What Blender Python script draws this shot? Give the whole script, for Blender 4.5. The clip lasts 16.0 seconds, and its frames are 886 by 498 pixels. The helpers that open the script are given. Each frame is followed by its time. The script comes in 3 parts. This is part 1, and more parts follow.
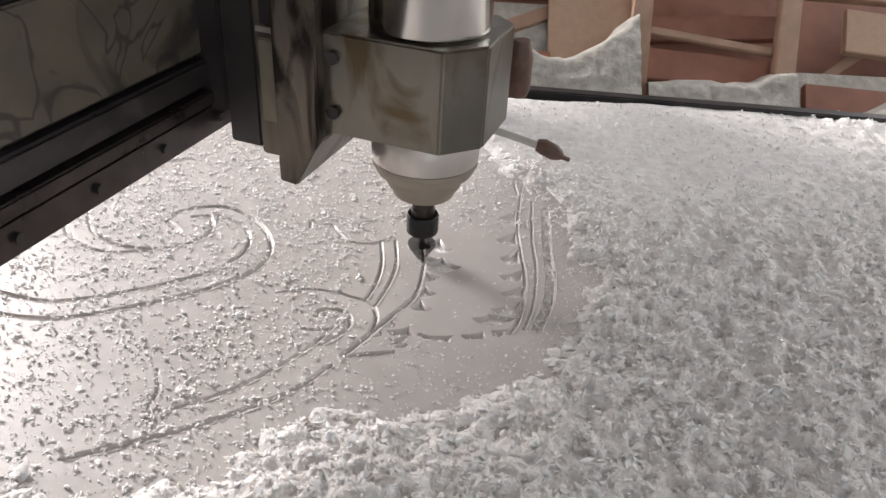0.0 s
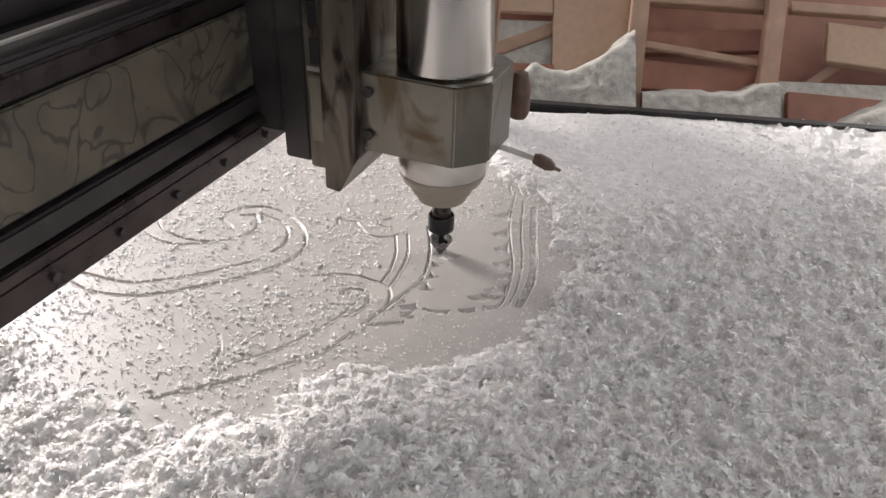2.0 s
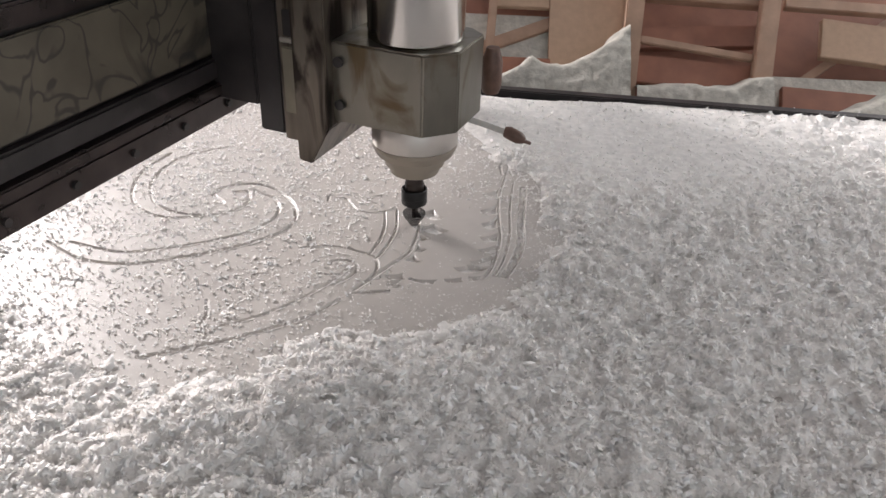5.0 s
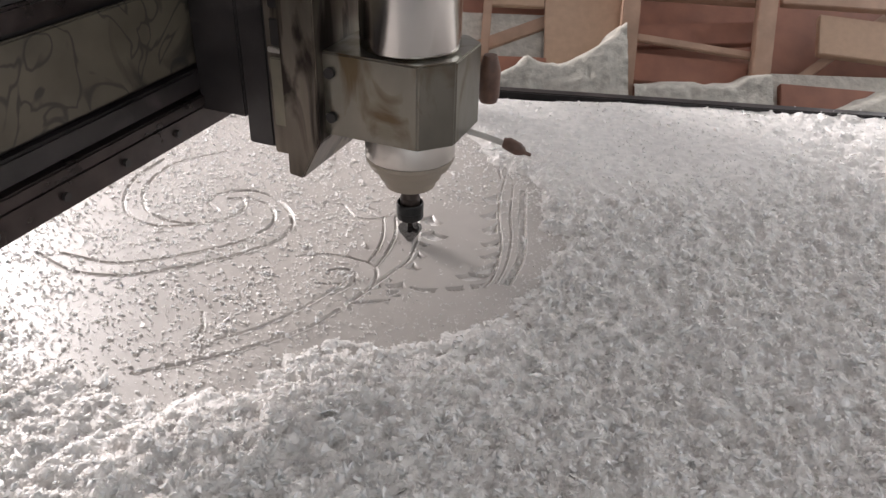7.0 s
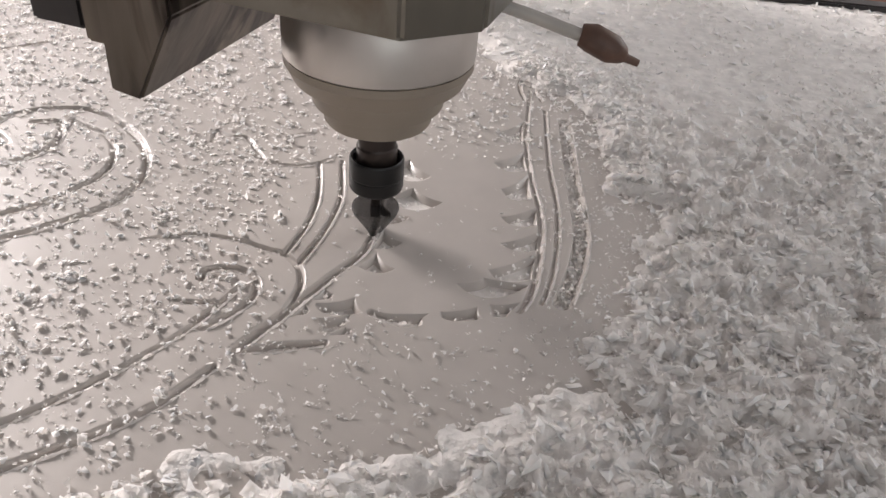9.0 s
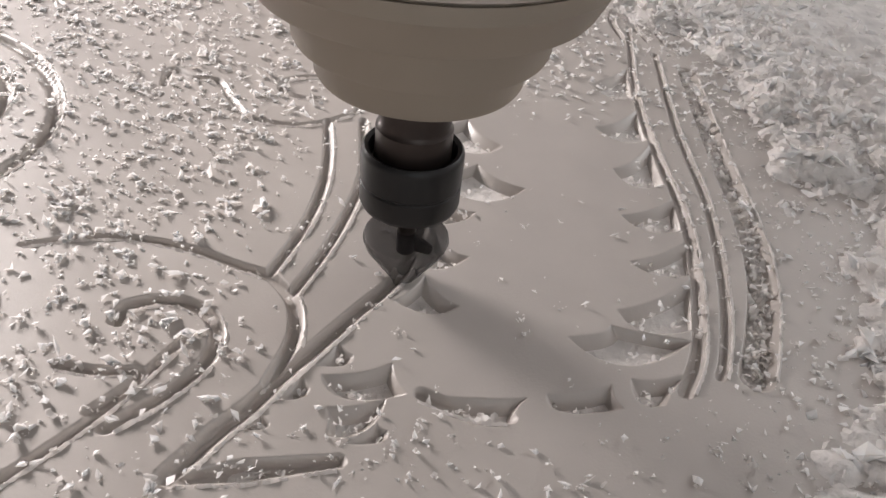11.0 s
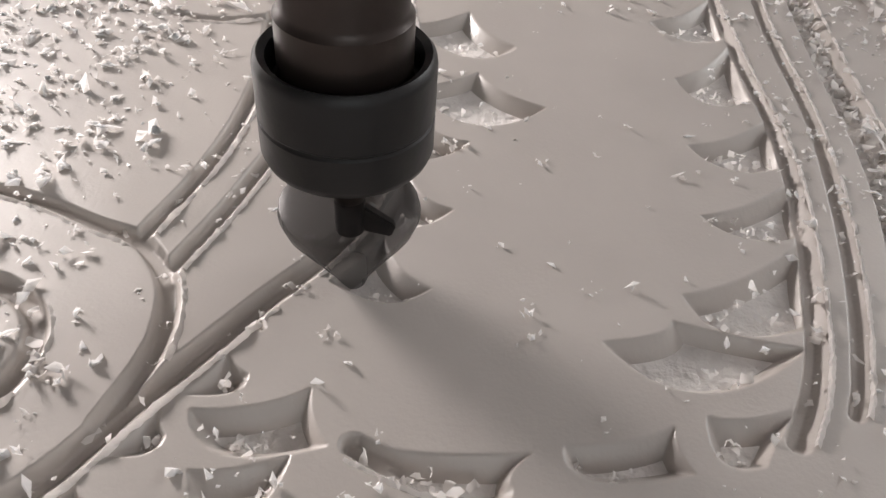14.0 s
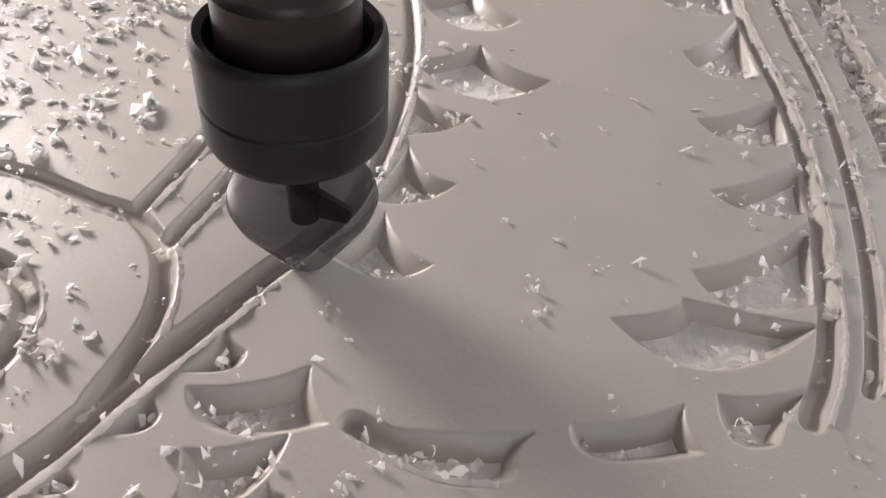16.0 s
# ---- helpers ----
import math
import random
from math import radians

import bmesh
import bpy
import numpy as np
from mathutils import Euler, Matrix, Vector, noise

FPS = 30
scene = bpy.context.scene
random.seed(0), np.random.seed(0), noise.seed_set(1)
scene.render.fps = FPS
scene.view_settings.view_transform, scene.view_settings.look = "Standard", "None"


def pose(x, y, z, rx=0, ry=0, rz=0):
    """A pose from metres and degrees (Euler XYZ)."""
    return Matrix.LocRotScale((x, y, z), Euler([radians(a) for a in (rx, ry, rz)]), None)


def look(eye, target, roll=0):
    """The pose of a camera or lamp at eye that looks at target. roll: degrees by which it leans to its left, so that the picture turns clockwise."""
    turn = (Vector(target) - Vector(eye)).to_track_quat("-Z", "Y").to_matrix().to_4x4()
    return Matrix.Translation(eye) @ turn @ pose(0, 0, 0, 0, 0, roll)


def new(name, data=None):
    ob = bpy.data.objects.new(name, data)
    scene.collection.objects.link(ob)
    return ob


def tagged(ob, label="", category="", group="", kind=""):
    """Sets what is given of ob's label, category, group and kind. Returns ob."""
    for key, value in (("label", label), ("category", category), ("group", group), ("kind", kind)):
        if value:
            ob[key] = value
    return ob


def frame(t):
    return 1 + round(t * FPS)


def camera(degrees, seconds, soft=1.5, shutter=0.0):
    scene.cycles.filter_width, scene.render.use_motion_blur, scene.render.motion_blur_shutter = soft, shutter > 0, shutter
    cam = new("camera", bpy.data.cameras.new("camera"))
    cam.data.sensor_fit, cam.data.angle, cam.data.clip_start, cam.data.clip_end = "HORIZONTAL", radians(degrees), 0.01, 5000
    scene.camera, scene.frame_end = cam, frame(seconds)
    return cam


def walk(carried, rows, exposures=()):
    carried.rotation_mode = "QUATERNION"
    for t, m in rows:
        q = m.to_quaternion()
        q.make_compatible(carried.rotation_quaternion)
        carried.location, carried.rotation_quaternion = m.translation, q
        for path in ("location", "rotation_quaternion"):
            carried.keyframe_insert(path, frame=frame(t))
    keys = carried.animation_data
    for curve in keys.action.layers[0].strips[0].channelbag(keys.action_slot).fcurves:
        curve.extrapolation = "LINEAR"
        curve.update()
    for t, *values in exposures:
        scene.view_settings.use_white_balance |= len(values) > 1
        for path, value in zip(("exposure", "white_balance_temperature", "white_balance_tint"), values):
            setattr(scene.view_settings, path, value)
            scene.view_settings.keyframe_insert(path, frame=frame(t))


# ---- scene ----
cam = camera(58.50, 16.0)
# seconds, eye, target, roll
PATH = [
    (0, (0.0685, -0.6184, 0.4527), (0.0768, 0.2273, -0.0809), 3.25),
    (0.5, (0.0888, -0.7374, 0.5310), (0.0721, 0.1051, -0.0076), 2.45),
    (1, (0.0996, -0.7680, 0.5513), (0.0746, 0.0732, 0.0111), 1.97),
    (1.5, (0.0975, -0.7670, 0.5480), (0.0701, 0.0755, 0.0099), 1.87),
    (2, (0.1006, -0.7738, 0.5450), (0.0724, 0.0687, 0.0070), 1.84),
    (2.5, (0.1109, -0.7841, 0.5331), (0.0807, 0.0586, -0.0045), 1.77),
    (3, (0.1181, -0.7968, 0.5138), (0.0851, 0.0468, -0.0222), 1.84),
    (3.5, (0.1142, -0.8036, 0.5034), (0.0822, 0.0414, -0.0305), 2.03),
    (4, (0.1141, -0.8137, 0.5031), (0.0811, 0.0336, -0.0271), 2.07),
    (4.5, (0.1252, -0.8103, 0.5089), (0.0894, 0.0410, -0.0146), 1.97),
    (7, (0.1152, -0.7843, 0.5085), (0.0883, 0.0654, -0.0181), 1.64),
    (7.5, (0.0811, -0.6065, 0.4090), (0.0965, 0.2336, -0.1331), 2.79),
    (8, (0.0783, -0.4621, 0.3346), (0.1080, 0.3607, -0.2329), 3.11),
    (8.2, (0.0832, -0.4463, 0.3291), (0.1143, 0.3708, -0.2466), 3.48),
    (10.3, (0.0562, -0.2426, 0.1955), (0.1048, 0.5548, -0.4055), 6.56),
    (10.5, (0.0530, -0.2257, 0.1902), (0.1029, 0.5644, -0.4207), 6.50),
    (11, (0.0495, -0.2085, 0.1817), (0.0921, 0.5753, -0.4379), 6.70),
    (11.5, (0.0554, -0.2004, 0.1764), (0.0824, 0.5859, -0.4408), 6.14),
    (12, (0.0606, -0.1887, 0.1678), (0.0819, 0.5982, -0.4490), 5.96),
    (12.5, (0.0618, -0.1705, 0.1576), (0.0786, 0.6050, -0.4736), 5.93),
    (13, (0.0655, -0.1567, 0.1458), (0.0709, 0.6104, -0.4957), 5.27),
    (13.5, (0.0677, -0.1455, 0.1378), (0.0756, 0.6067, -0.5211), 5.28),
    (14, (0.0705, -0.1278, 0.1234), (0.0672, 0.6016, -0.5607), 4.64),
    (14.5, (0.0724, -0.1235, 0.1201), (0.0729, 0.5987, -0.5716), 4.87),
    (15, (0.0712, -0.1240, 0.1200), (0.0674, 0.5972, -0.5726), 4.68),
    (15.5, (0.0704, -0.1252, 0.1195), (0.0656, 0.5920, -0.5773), 4.57),
    (16, (0.0702, -0.1259, 0.1190), (0.0677, 0.5891, -0.5801), 4.67),
]
walk(cam, [(t, look(eye, target, roll)) for t, eye, target, roll in PATH], [(0, 0.02, 6420, 11), (7, 0.0, 6450, 12), (8.2, -0.07, 6560, 13), (10.3, -0.16, 6620, 13), (11.2, -0.15, 6620, 13), (13, -0.07, 6640, 12.5), (16, -0.06, 6640, 12)])

# ---- world, lamps ----
world = bpy.data.worlds.new("world")
scene.world = world
world.use_nodes = True
wn = world.node_tree
sky = wn.nodes.new("ShaderNodeTexSky")
sky.sky_type, sky.sun_disc = "NISHITA", False
sky.sun_elevation, sky.sun_rotation = radians(32), radians(-48)
wn.links.new(sky.outputs[0], wn.nodes["Background"].inputs[0])
wn.nodes["Background"].inputs[1].default_value = 0.10


def window_light(name, eye, target, w, h, watts, colour):
    lamp = bpy.data.lights.new(name, "AREA")
    lamp.shape, lamp.size, lamp.size_y, lamp.energy, lamp.color = "RECTANGLE", w, h, watts, colour
    ob = new(name, lamp)
    ob.matrix_basis = look(eye, target)
    return ob


# ---- materials ----
def material(name, base, rough=0.6, metal=0.0, scale=40.0, vary=0.25, bump=0.2, bump_scale=None, stain=None, stain_scale=6.0, stain_at=0.55, spec=0.5, island=0.0, stretch=None, scribble=None):
    m = bpy.data.materials.new(name)
    m.use_nodes = True
    nt = m.node_tree
    n, l = nt.nodes, nt.links
    b = n["Principled BSDF"]
    b.inputs["Roughness"].default_value, b.inputs["Metallic"].default_value = rough, metal
    b.inputs["Specular IOR Level"].default_value = spec
    tc = n.new("ShaderNodeTexCoord")
    co = n.new("ShaderNodeMapping")
    l.new(tc.outputs["Object"], co.inputs["Vector"])
    if stretch:
        co.inputs["Scale"].default_value = stretch
    fine = n.new("ShaderNodeTexNoise")
    fine.inputs["Scale"].default_value, fine.inputs["Detail"].default_value = scale, 6
    l.new(co.outputs["Vector"], fine.inputs["Vector"])
    ramp = n.new("ShaderNodeValToRGB")
    lo = [c * (1 - vary) for c in base]
    hi = [min(1, c * (1 + vary * 0.6)) for c in base]
    ramp.color_ramp.elements[0].position, ramp.color_ramp.elements[0].color = 0.3, (*lo, 1)
    ramp.color_ramp.elements[1].position, ramp.color_ramp.elements[1].color = 0.7, (*hi, 1)
    l.new(fine.outputs["Fac"], ramp.inputs["Fac"])
    out = ramp.outputs["Color"]
    if stain:
        big = n.new("ShaderNodeTexNoise")
        big.inputs["Scale"].default_value, big.inputs["Detail"].default_value, big.inputs["Distortion"].default_value = stain_scale, 5, 1.2
        l.new(co.outputs["Vector"], big.inputs["Vector"])
        sr = n.new("ShaderNodeValToRGB")
        sr.color_ramp.elements[0].position, sr.color_ramp.elements[1].position = stain_at, stain_at + 0.12
        l.new(big.outputs["Fac"], sr.inputs["Fac"])
        mix = n.new("ShaderNodeMix")
        mix.data_type = "RGBA"
        l.new(sr.outputs["Color"], mix.inputs["Factor"])
        l.new(out, mix.inputs["A"])
        mix.inputs["B"].default_value = (*stain, 1)
        out = mix.outputs["Result"]
    if scribble:
        sn = n.new("ShaderNodeTexNoise")
        sn.inputs["Scale"].default_value, sn.inputs["Detail"].default_value, sn.inputs["Distortion"].default_value = scribble, 1.5, 2.4
        l.new(co.outputs["Vector"], sn.inputs["Vector"])
        sr = n.new("ShaderNodeValToRGB")
        e = sr.color_ramp.elements
        e[0].position, e[0].color = 0.455, (0, 0, 0, 1)
        e[1].position, e[1].color = 0.48, (1, 1, 1, 1)
        for at, v in ((0.50, 1), (0.525, 0)):
            k = e.new(at)
            k.color = (v, v, v, 1)
        l.new(sn.outputs["Fac"], sr.inputs["Fac"])
        mix = n.new("ShaderNodeMix")
        mix.data_type = "RGBA"
        fade = n.new("ShaderNodeMath")
        fade.operation = "MULTIPLY"
        fade.inputs[1].default_value = 0.75
        l.new(sr.outputs["Color"], fade.inputs[0])
        l.new(fade.outputs[0], mix.inputs["Factor"])
        l.new(out, mix.inputs["A"])
        mix.inputs["B"].default_value = (0.03, 0.026, 0.026, 1)
        out = mix.outputs["Result"]
    if island:
        geo = n.new("ShaderNodeNewGeometry")
        hsv = n.new("ShaderNodeHueSaturation")
        mr = n.new("ShaderNodeMapRange")
        mr.inputs["To Min"].default_value, mr.inputs["To Max"].default_value = 1 - island, 1 + island * 0.3
        l.new(geo.outputs["Random Per Island"], mr.inputs["Value"])
        l.new(mr.outputs["Result"], hsv.inputs["Value"])
        l.new(out, hsv.inputs["Color"])
        out = hsv.outputs["Color"]
    l.new(out, b.inputs["Base Color"])
    rr = n.new("ShaderNodeMapRange")
    rr.inputs["To Min"].default_value, rr.inputs["To Max"].default_value = max(0.03, rough - 0.12), min(1, rough + 0.12)
    l.new(fine.outputs["Fac"], rr.inputs["Value"])
    l.new(rr.outputs["Result"], b.inputs["Roughness"])
    if bump:
        bn = n.new("ShaderNodeTexNoise")
        bn.inputs["Scale"].default_value, bn.inputs["Detail"].default_value = bump_scale or scale * 4, 4
        l.new(co.outputs["Vector"], bn.inputs["Vector"])
        bp = n.new("ShaderNodeBump")
        bp.inputs["Strength"].default_value, bp.inputs["Distance"].default_value = bump, 0.002
        l.new(bn.outputs["Fac"], bp.inputs["Height"])
        l.new(bp.outputs["Normal"], b.inputs["Normal"])
    return m


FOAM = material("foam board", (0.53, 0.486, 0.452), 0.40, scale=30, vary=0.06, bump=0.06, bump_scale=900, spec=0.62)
CHIP = material("foam shavings", (0.93, 0.90, 0.875), 0.6, scale=60, vary=0.06, bump=0.0, island=0.08, spec=0.1)

def let_through(m, share):
    """Thin foam lets part of the light through."""
    n, l = m.node_tree.nodes, m.node_tree.links
    b = n["Principled BSDF"]
    tl = n.new("ShaderNodeBsdfTranslucent")
    l.new(b.inputs["Base Color"].links[0].from_socket, tl.inputs["Color"])
    mix = n.new("ShaderNodeMixShader")
    mix.inputs[0].default_value = share
    l.new(b.outputs[0], mix.inputs[1])
    l.new(tl.outputs[0], mix.inputs[2])
    l.new(mix.outputs[0], n["Material Output"].inputs["Surface"])


let_through(CHIP, 0.5)
CRUMB = material("foam crumbs", (0.93, 0.90, 0.875), 0.7, scale=60, vary=0.06, bump=0.0, island=0.10, spec=0.1)
crumb_skin = CRUMB.node_tree.nodes["Principled BSDF"]
crumb_skin.inputs["Subsurface Weight"].default_value = 0.85
crumb_skin.inputs["Subsurface Radius"].default_value = (1.0, 0.95, 0.9)
crumb_skin.inputs["Subsurface Scale"].default_value = 0.003
DUST = material("foam dust", (0.85, 0.815, 0.785), 0.85, scale=90, vary=0.14, bump=0.9, bump_scale=260, spec=0.2)
# base colour darkened to carry the shade lying on the far banks
SHADED_HEAP = material("heaped shavings", (0.55, 0.52, 0.465), 0.9, scale=60, vary=0.2, bump=1.0, bump_scale=130, spec=0.2)
BLACK = material("black painted steel", (0.022, 0.018, 0.018), 0.42, 0.0, scale=25, vary=0.5, bump=0.1, stain=(0.05, 0.04, 0.04), stain_scale=9, stain_at=0.6)
RAIL = material("greasy rail steel", (0.05, 0.038, 0.036), 0.3, 0.6, scale=30, vary=0.4, bump=0.1)
# stain and scribble paint shadowy, tree-like reflections into the plate's colour
OLIVE = material("olive plate with reflection scribbles", (0.115, 0.098, 0.072), 0.55, 0.1, scale=14, vary=0.35, bump=0.15, stain=(0.022, 0.019, 0.018), stain_scale=9, stain_at=0.52, scribble=11.0)
INSET = material("dull olive inset", (0.20, 0.175, 0.13), 0.5, 0.2, scale=40, vary=0.2, bump=0.1)
WORN = material("worn steel plate", (0.16, 0.135, 0.11), 0.38, 0.7, scale=30, vary=0.6, bump=0.2, stain=(0.03, 0.022, 0.018), stain_scale=30, stain_at=0.47, stretch=(1, 1, 0.22))
BRUSHED = material("brushed clamp aluminium", (0.215, 0.2, 0.17), 0.34, 0.9, scale=20, vary=0.22, bump=0.15, stain=(0.12, 0.09, 0.055), stain_scale=16, stain_at=0.50, stretch=(1, 1, 0.5))
STEEL = material("polished steel", (0.62, 0.59, 0.56), 0.16, 1.0, scale=12, vary=0.06, bump=0.0)
DULL = material("dull silver", (0.60, 0.56, 0.52), 0.36, 0.9, scale=22, vary=0.08, bump=0.05)
NOSE = material("matte nose alloy", (0.33, 0.285, 0.235), 0.5, 0.4, scale=30, vary=0.06, bump=0.06)
SHAFT = material("brown shaft steel", (0.045, 0.034, 0.03), 0.34, 0.6, scale=30, vary=0.25, bump=0.05)
NUT = material("black oxide nut", (0.013, 0.0125, 0.013), 0.42, 0.3, scale=60, vary=0.15, bump=0.05)
HOSE = material("clear hose", (0.5, 0.47, 0.43), 0.2, 0.0, scale=60, vary=0.1, bump=0.05)
RUBBER = material("brown nozzle", (0.13, 0.07, 0.05), 0.5, scale=80, vary=0.3, bump=0.2)
WOOD = material("planed timber", (0.42, 0.27, 0.19), 0.6, scale=22, vary=0.2, bump=0.2, stain=(0.36, 0.22, 0.15), stain_scale=4)
REDWOOD = material("reddish board", (0.30, 0.13, 0.085), 0.6, scale=18, vary=0.2, bump=0.15)
MDF = material("fibreboard", (0.46, 0.31, 0.215), 0.75, scale=70, vary=0.08, bump=0.2)
WALL = material("grey plaster", (0.42, 0.42, 0.43), 0.9, scale=6, vary=0.15, bump=0.2)
FLOOR = material("concrete floor", (0.22, 0.21, 0.2), 0.8, scale=8, vary=0.25, bump=0.3, stain=(0.3, 0.29, 0.27), stain_scale=2)


def blur_material(name, base, clear):
    m = bpy.data.materials.new(name)
    m.use_nodes = True
    n, l = m.node_tree.nodes, m.node_tree.links
    b = n["Principled BSDF"]
    b.inputs["Base Color"].default_value, b.inputs["Roughness"].default_value, b.inputs["Metallic"].default_value = (*base, 1), 0.4, 0.5
    tr = n.new("ShaderNodeBsdfTransparent")
    mix = n.new("ShaderNodeMixShader")
    mix.inputs[0].default_value = clear
    l.new(b.outputs[0], mix.inputs[1])
    l.new(tr.outputs[0], mix.inputs[2])
    l.new(mix.outputs[0], n["Material Output"].inputs["Surface"])
    return m


SPUN = blur_material("whirling cutter steel", (0.035, 0.032, 0.032), 0.36)


# ---- mesh helpers ----
def finish(name, bm, mat, parent=None, label="", smooth=False):
    me = bpy.data.meshes.new(name)
    bmesh.ops.recalc_face_normals(bm, faces=bm.faces)
    bm.to_mesh(me)
    bm.free()
    me.materials.append(mat)
    if smooth:
        me.polygons.foreach_set("use_smooth", [True] * len(me.polygons))
        me.set_sharp_from_angle(angle=radians(35))
    ob = new(name, me)
    if parent:
        ob.parent = parent
    if label:
        tagged(ob, label)
    return ob


def part(name, bm, mat, parent, label="", smooth=False):
    return finish(name, bm, mat, parent, label, smooth)


def box_bm(x0, x1, y0, y1, z0, z1, bevel=0.002, bm=None):
    own = bmesh.new()
    bmesh.ops.create_cube(own, size=1)
    for v in own.verts:
        v.co = Vector(((x0 + x1) / 2 + v.co.x * (x1 - x0), (y0 + y1) / 2 + v.co.y * (y1 - y0), (z0 + z1) / 2 + v.co.z * (z1 - z0)))
    if bevel:
        bmesh.ops.bevel(own, geom=own.edges[:], offset=bevel, segments=2, affect="EDGES", clamp_overlap=True)
    if bm is None:
        return own
    tmp = bpy.data.meshes.new("tmp")
    own.to_mesh(tmp)
    own.free()
    bm.from_mesh(tmp)
    bpy.data.meshes.remove(tmp)
    return bm


def lathe_bm(profile, steps=64, centre=(0, 0)):
    """A turned body from (radius, height) pairs."""
    bm = bmesh.new()
    rings = []
    for r, z in profile:
        if r < 1e-6:
            rings.append([bm.verts.new((centre[0], centre[1], z))])
        else:
            rings.append([bm.verts.new((centre[0] + r * math.cos(k * math.tau / steps), centre[1] + r * math.sin(k * math.tau / steps), z)) for k in range(steps)])
    for a, b in zip(rings, rings[1:]):
        for k in range(steps):
            j = (k + 1) % steps
            if len(a) == 1 and len(b) > 1:
                bm.faces.new((a[0], b[j], b[k]))
            elif len(b) == 1 and len(a) > 1:
                bm.faces.new((a[k], a[j], b[0]))
            elif len(a) > 1:
                bm.faces.new((a[k], a[j], b[j], b[k]))
    return bm


def prism_bm(outline, z0, z1, bevel=0.0015):
    bm = bmesh.new()
    low = [bm.verts.new((x, y, z0)) for x, y in outline]
    high = [bm.verts.new((x, y, z1)) for x, y in outline]
    bm.faces.new(low[::-1])
    bm.faces.new(high)
    for k in range(len(outline)):
        j = (k + 1) % len(outline)
        bm.faces.new((low[k], low[j], high[j], high[k]))
    if bevel:
        bmesh.ops.bevel(bm, geom=bm.edges[:], offset=bevel, segments=2, affect="EDGES", clamp_overlap=True)
    return bm


def turn_bm(bm, m):
    bmesh.ops.transform(bm, matrix=m, verts=bm.verts)
    return bm


def tube_bm(points, radius, sides=12):
    """A round bar along a few points."""
    bm = bmesh.new()
    rings = []
    pts = [Vector(p) for p in points]
    for i, p in enumerate(pts):
        d = (pts[min(i + 1, len(pts) - 1)] - pts[max(i - 1, 0)]).normalized()
        a = d.orthogonal().normalized()
        b = d.cross(a)
        r = radius[i] if isinstance(radius, (list, tuple)) else radius
        rings.append([bm.verts.new(p + r * (a * math.cos(k * math.tau / sides) + b * math.sin(k * math.tau / sides))) for k in range(sides)])
    for a, b in zip(rings, rings[1:]):
        for k in range(sides):
            bm.faces.new((a[k], a[(k + 1) % sides], b[(k + 1) % sides], b[k]))
    bm.faces.new(rings[0][::-1])
    bm.faces.new(rings[-1])
    return bm


def thing(name, label, category, m=None, group="", kind=""):
    ob = new(name)
    if m is not None:
        ob.matrix_basis = m
    return tagged(ob, label, category, group, kind)


# ---- noise for ground forms ----
def hash_grid(ix, iy, seed):
    h = np.sin(ix * 127.1 + iy * 311.7 + seed * 74.7) * 43758.5453
    return h - np.floor(h)


def value_noise(x, y, size, seed=0):
    x, y = np.asarray(x) / size, np.asarray(y) / size
    ix, iy = np.floor(x), np.floor(y)
    fx, fy = x - ix, y - iy
    fx, fy = fx * fx * (3 - 2 * fx), fy * fy * (3 - 2 * fy)
    a, b = hash_grid(ix, iy, seed), hash_grid(ix + 1, iy, seed)
    c, d = hash_grid(ix, iy + 1, seed), hash_grid(ix + 1, iy + 1, seed)
    return (a * (1 - fx) + b * fx) * (1 - fy) + (c * (1 - fx) + d * fx) * fy


def step(a, b, x):
    s = np.clip((x - a) / (b - a), 0, 1)
    return s * s * (3 - 2 * s)


# ---- the carved design: strokes of a V cutter on the board ----
STROKES = []
SLOPE = 1.0


def spline(points, per=14):
    p = [np.array(q, float) for q in points]
    p = [2 * p[0] - p[1], *p, 2 * p[-1] - p[-2]]
    out = []
    for i in range(1, len(p) - 2):
        for k in range(per):
            t = k / per
            a, b, c, d = p[i - 1], p[i], p[i + 1], p[i + 2]
            out.append(0.5 * (2 * b + (c - a) * t + (2 * a - 5 * b + 4 * c - d) * t * t + (3 * b - a - 3 * c + d) * t**3))
    out.append(p[-2])
    return np.array(out)


def stroke(points, half, deep=0.0056):
    line = spline(points)
    s = np.linspace(0, 1, len(line))
    STROKES.append((line, np.interp(s, [0, 0.5, 1], half) * 1.3, deep))


FINS = []


def bow(a, b, c, n=12):
    """A curve from a to c, drawn towards b."""
    t = np.linspace(0, 1, n, endpoint=False)[:, None]
    a, b, c = (np.array(q, float) for q in (a, b, c))
    return (1 - t) ** 2 * a + 2 * t * (1 - t) * b + t * t * c


def fin(tip, peak, root, belly):
    """A claw-shaped cut: a long hollow flank from tip to peak, a steep end from peak to root, a round belly back to the tip."""
    tip, peak, root, belly = (np.array(q, float) for q in (tip, peak, root, belly))
    mid = (tip + root) / 2
    flank = bow(tip, (tip + peak) / 2 + 0.55 * ((tip + root) / 2 - (tip + peak) / 2), peak)
    end = bow(peak, (peak + root) / 2 + 0.25 * (mid - (peak + root) / 2), root)
    under = bow(root, 2 * belly - mid, tip)
    FINS.append((flank, end, under))


stroke([(0.1935, 0.1956), (0.1889, 0.1142), (0.1869, 0.0548), (0.1818, 0.0177), (0.1727, -0.0120), (0.1650, -0.0320)], (0.00391, 0.00437, 0.0046))  # wide channel
stroke([(0.1792, 0.2151), (0.1734, 0.1301), (0.1732, 0.0751), (0.1694, 0.0352), (0.1631, 0.0003), (0.1563, -0.0243), (0.1526, -0.0333)], (0.00138, 0.00172, 0.00138))  # inner line
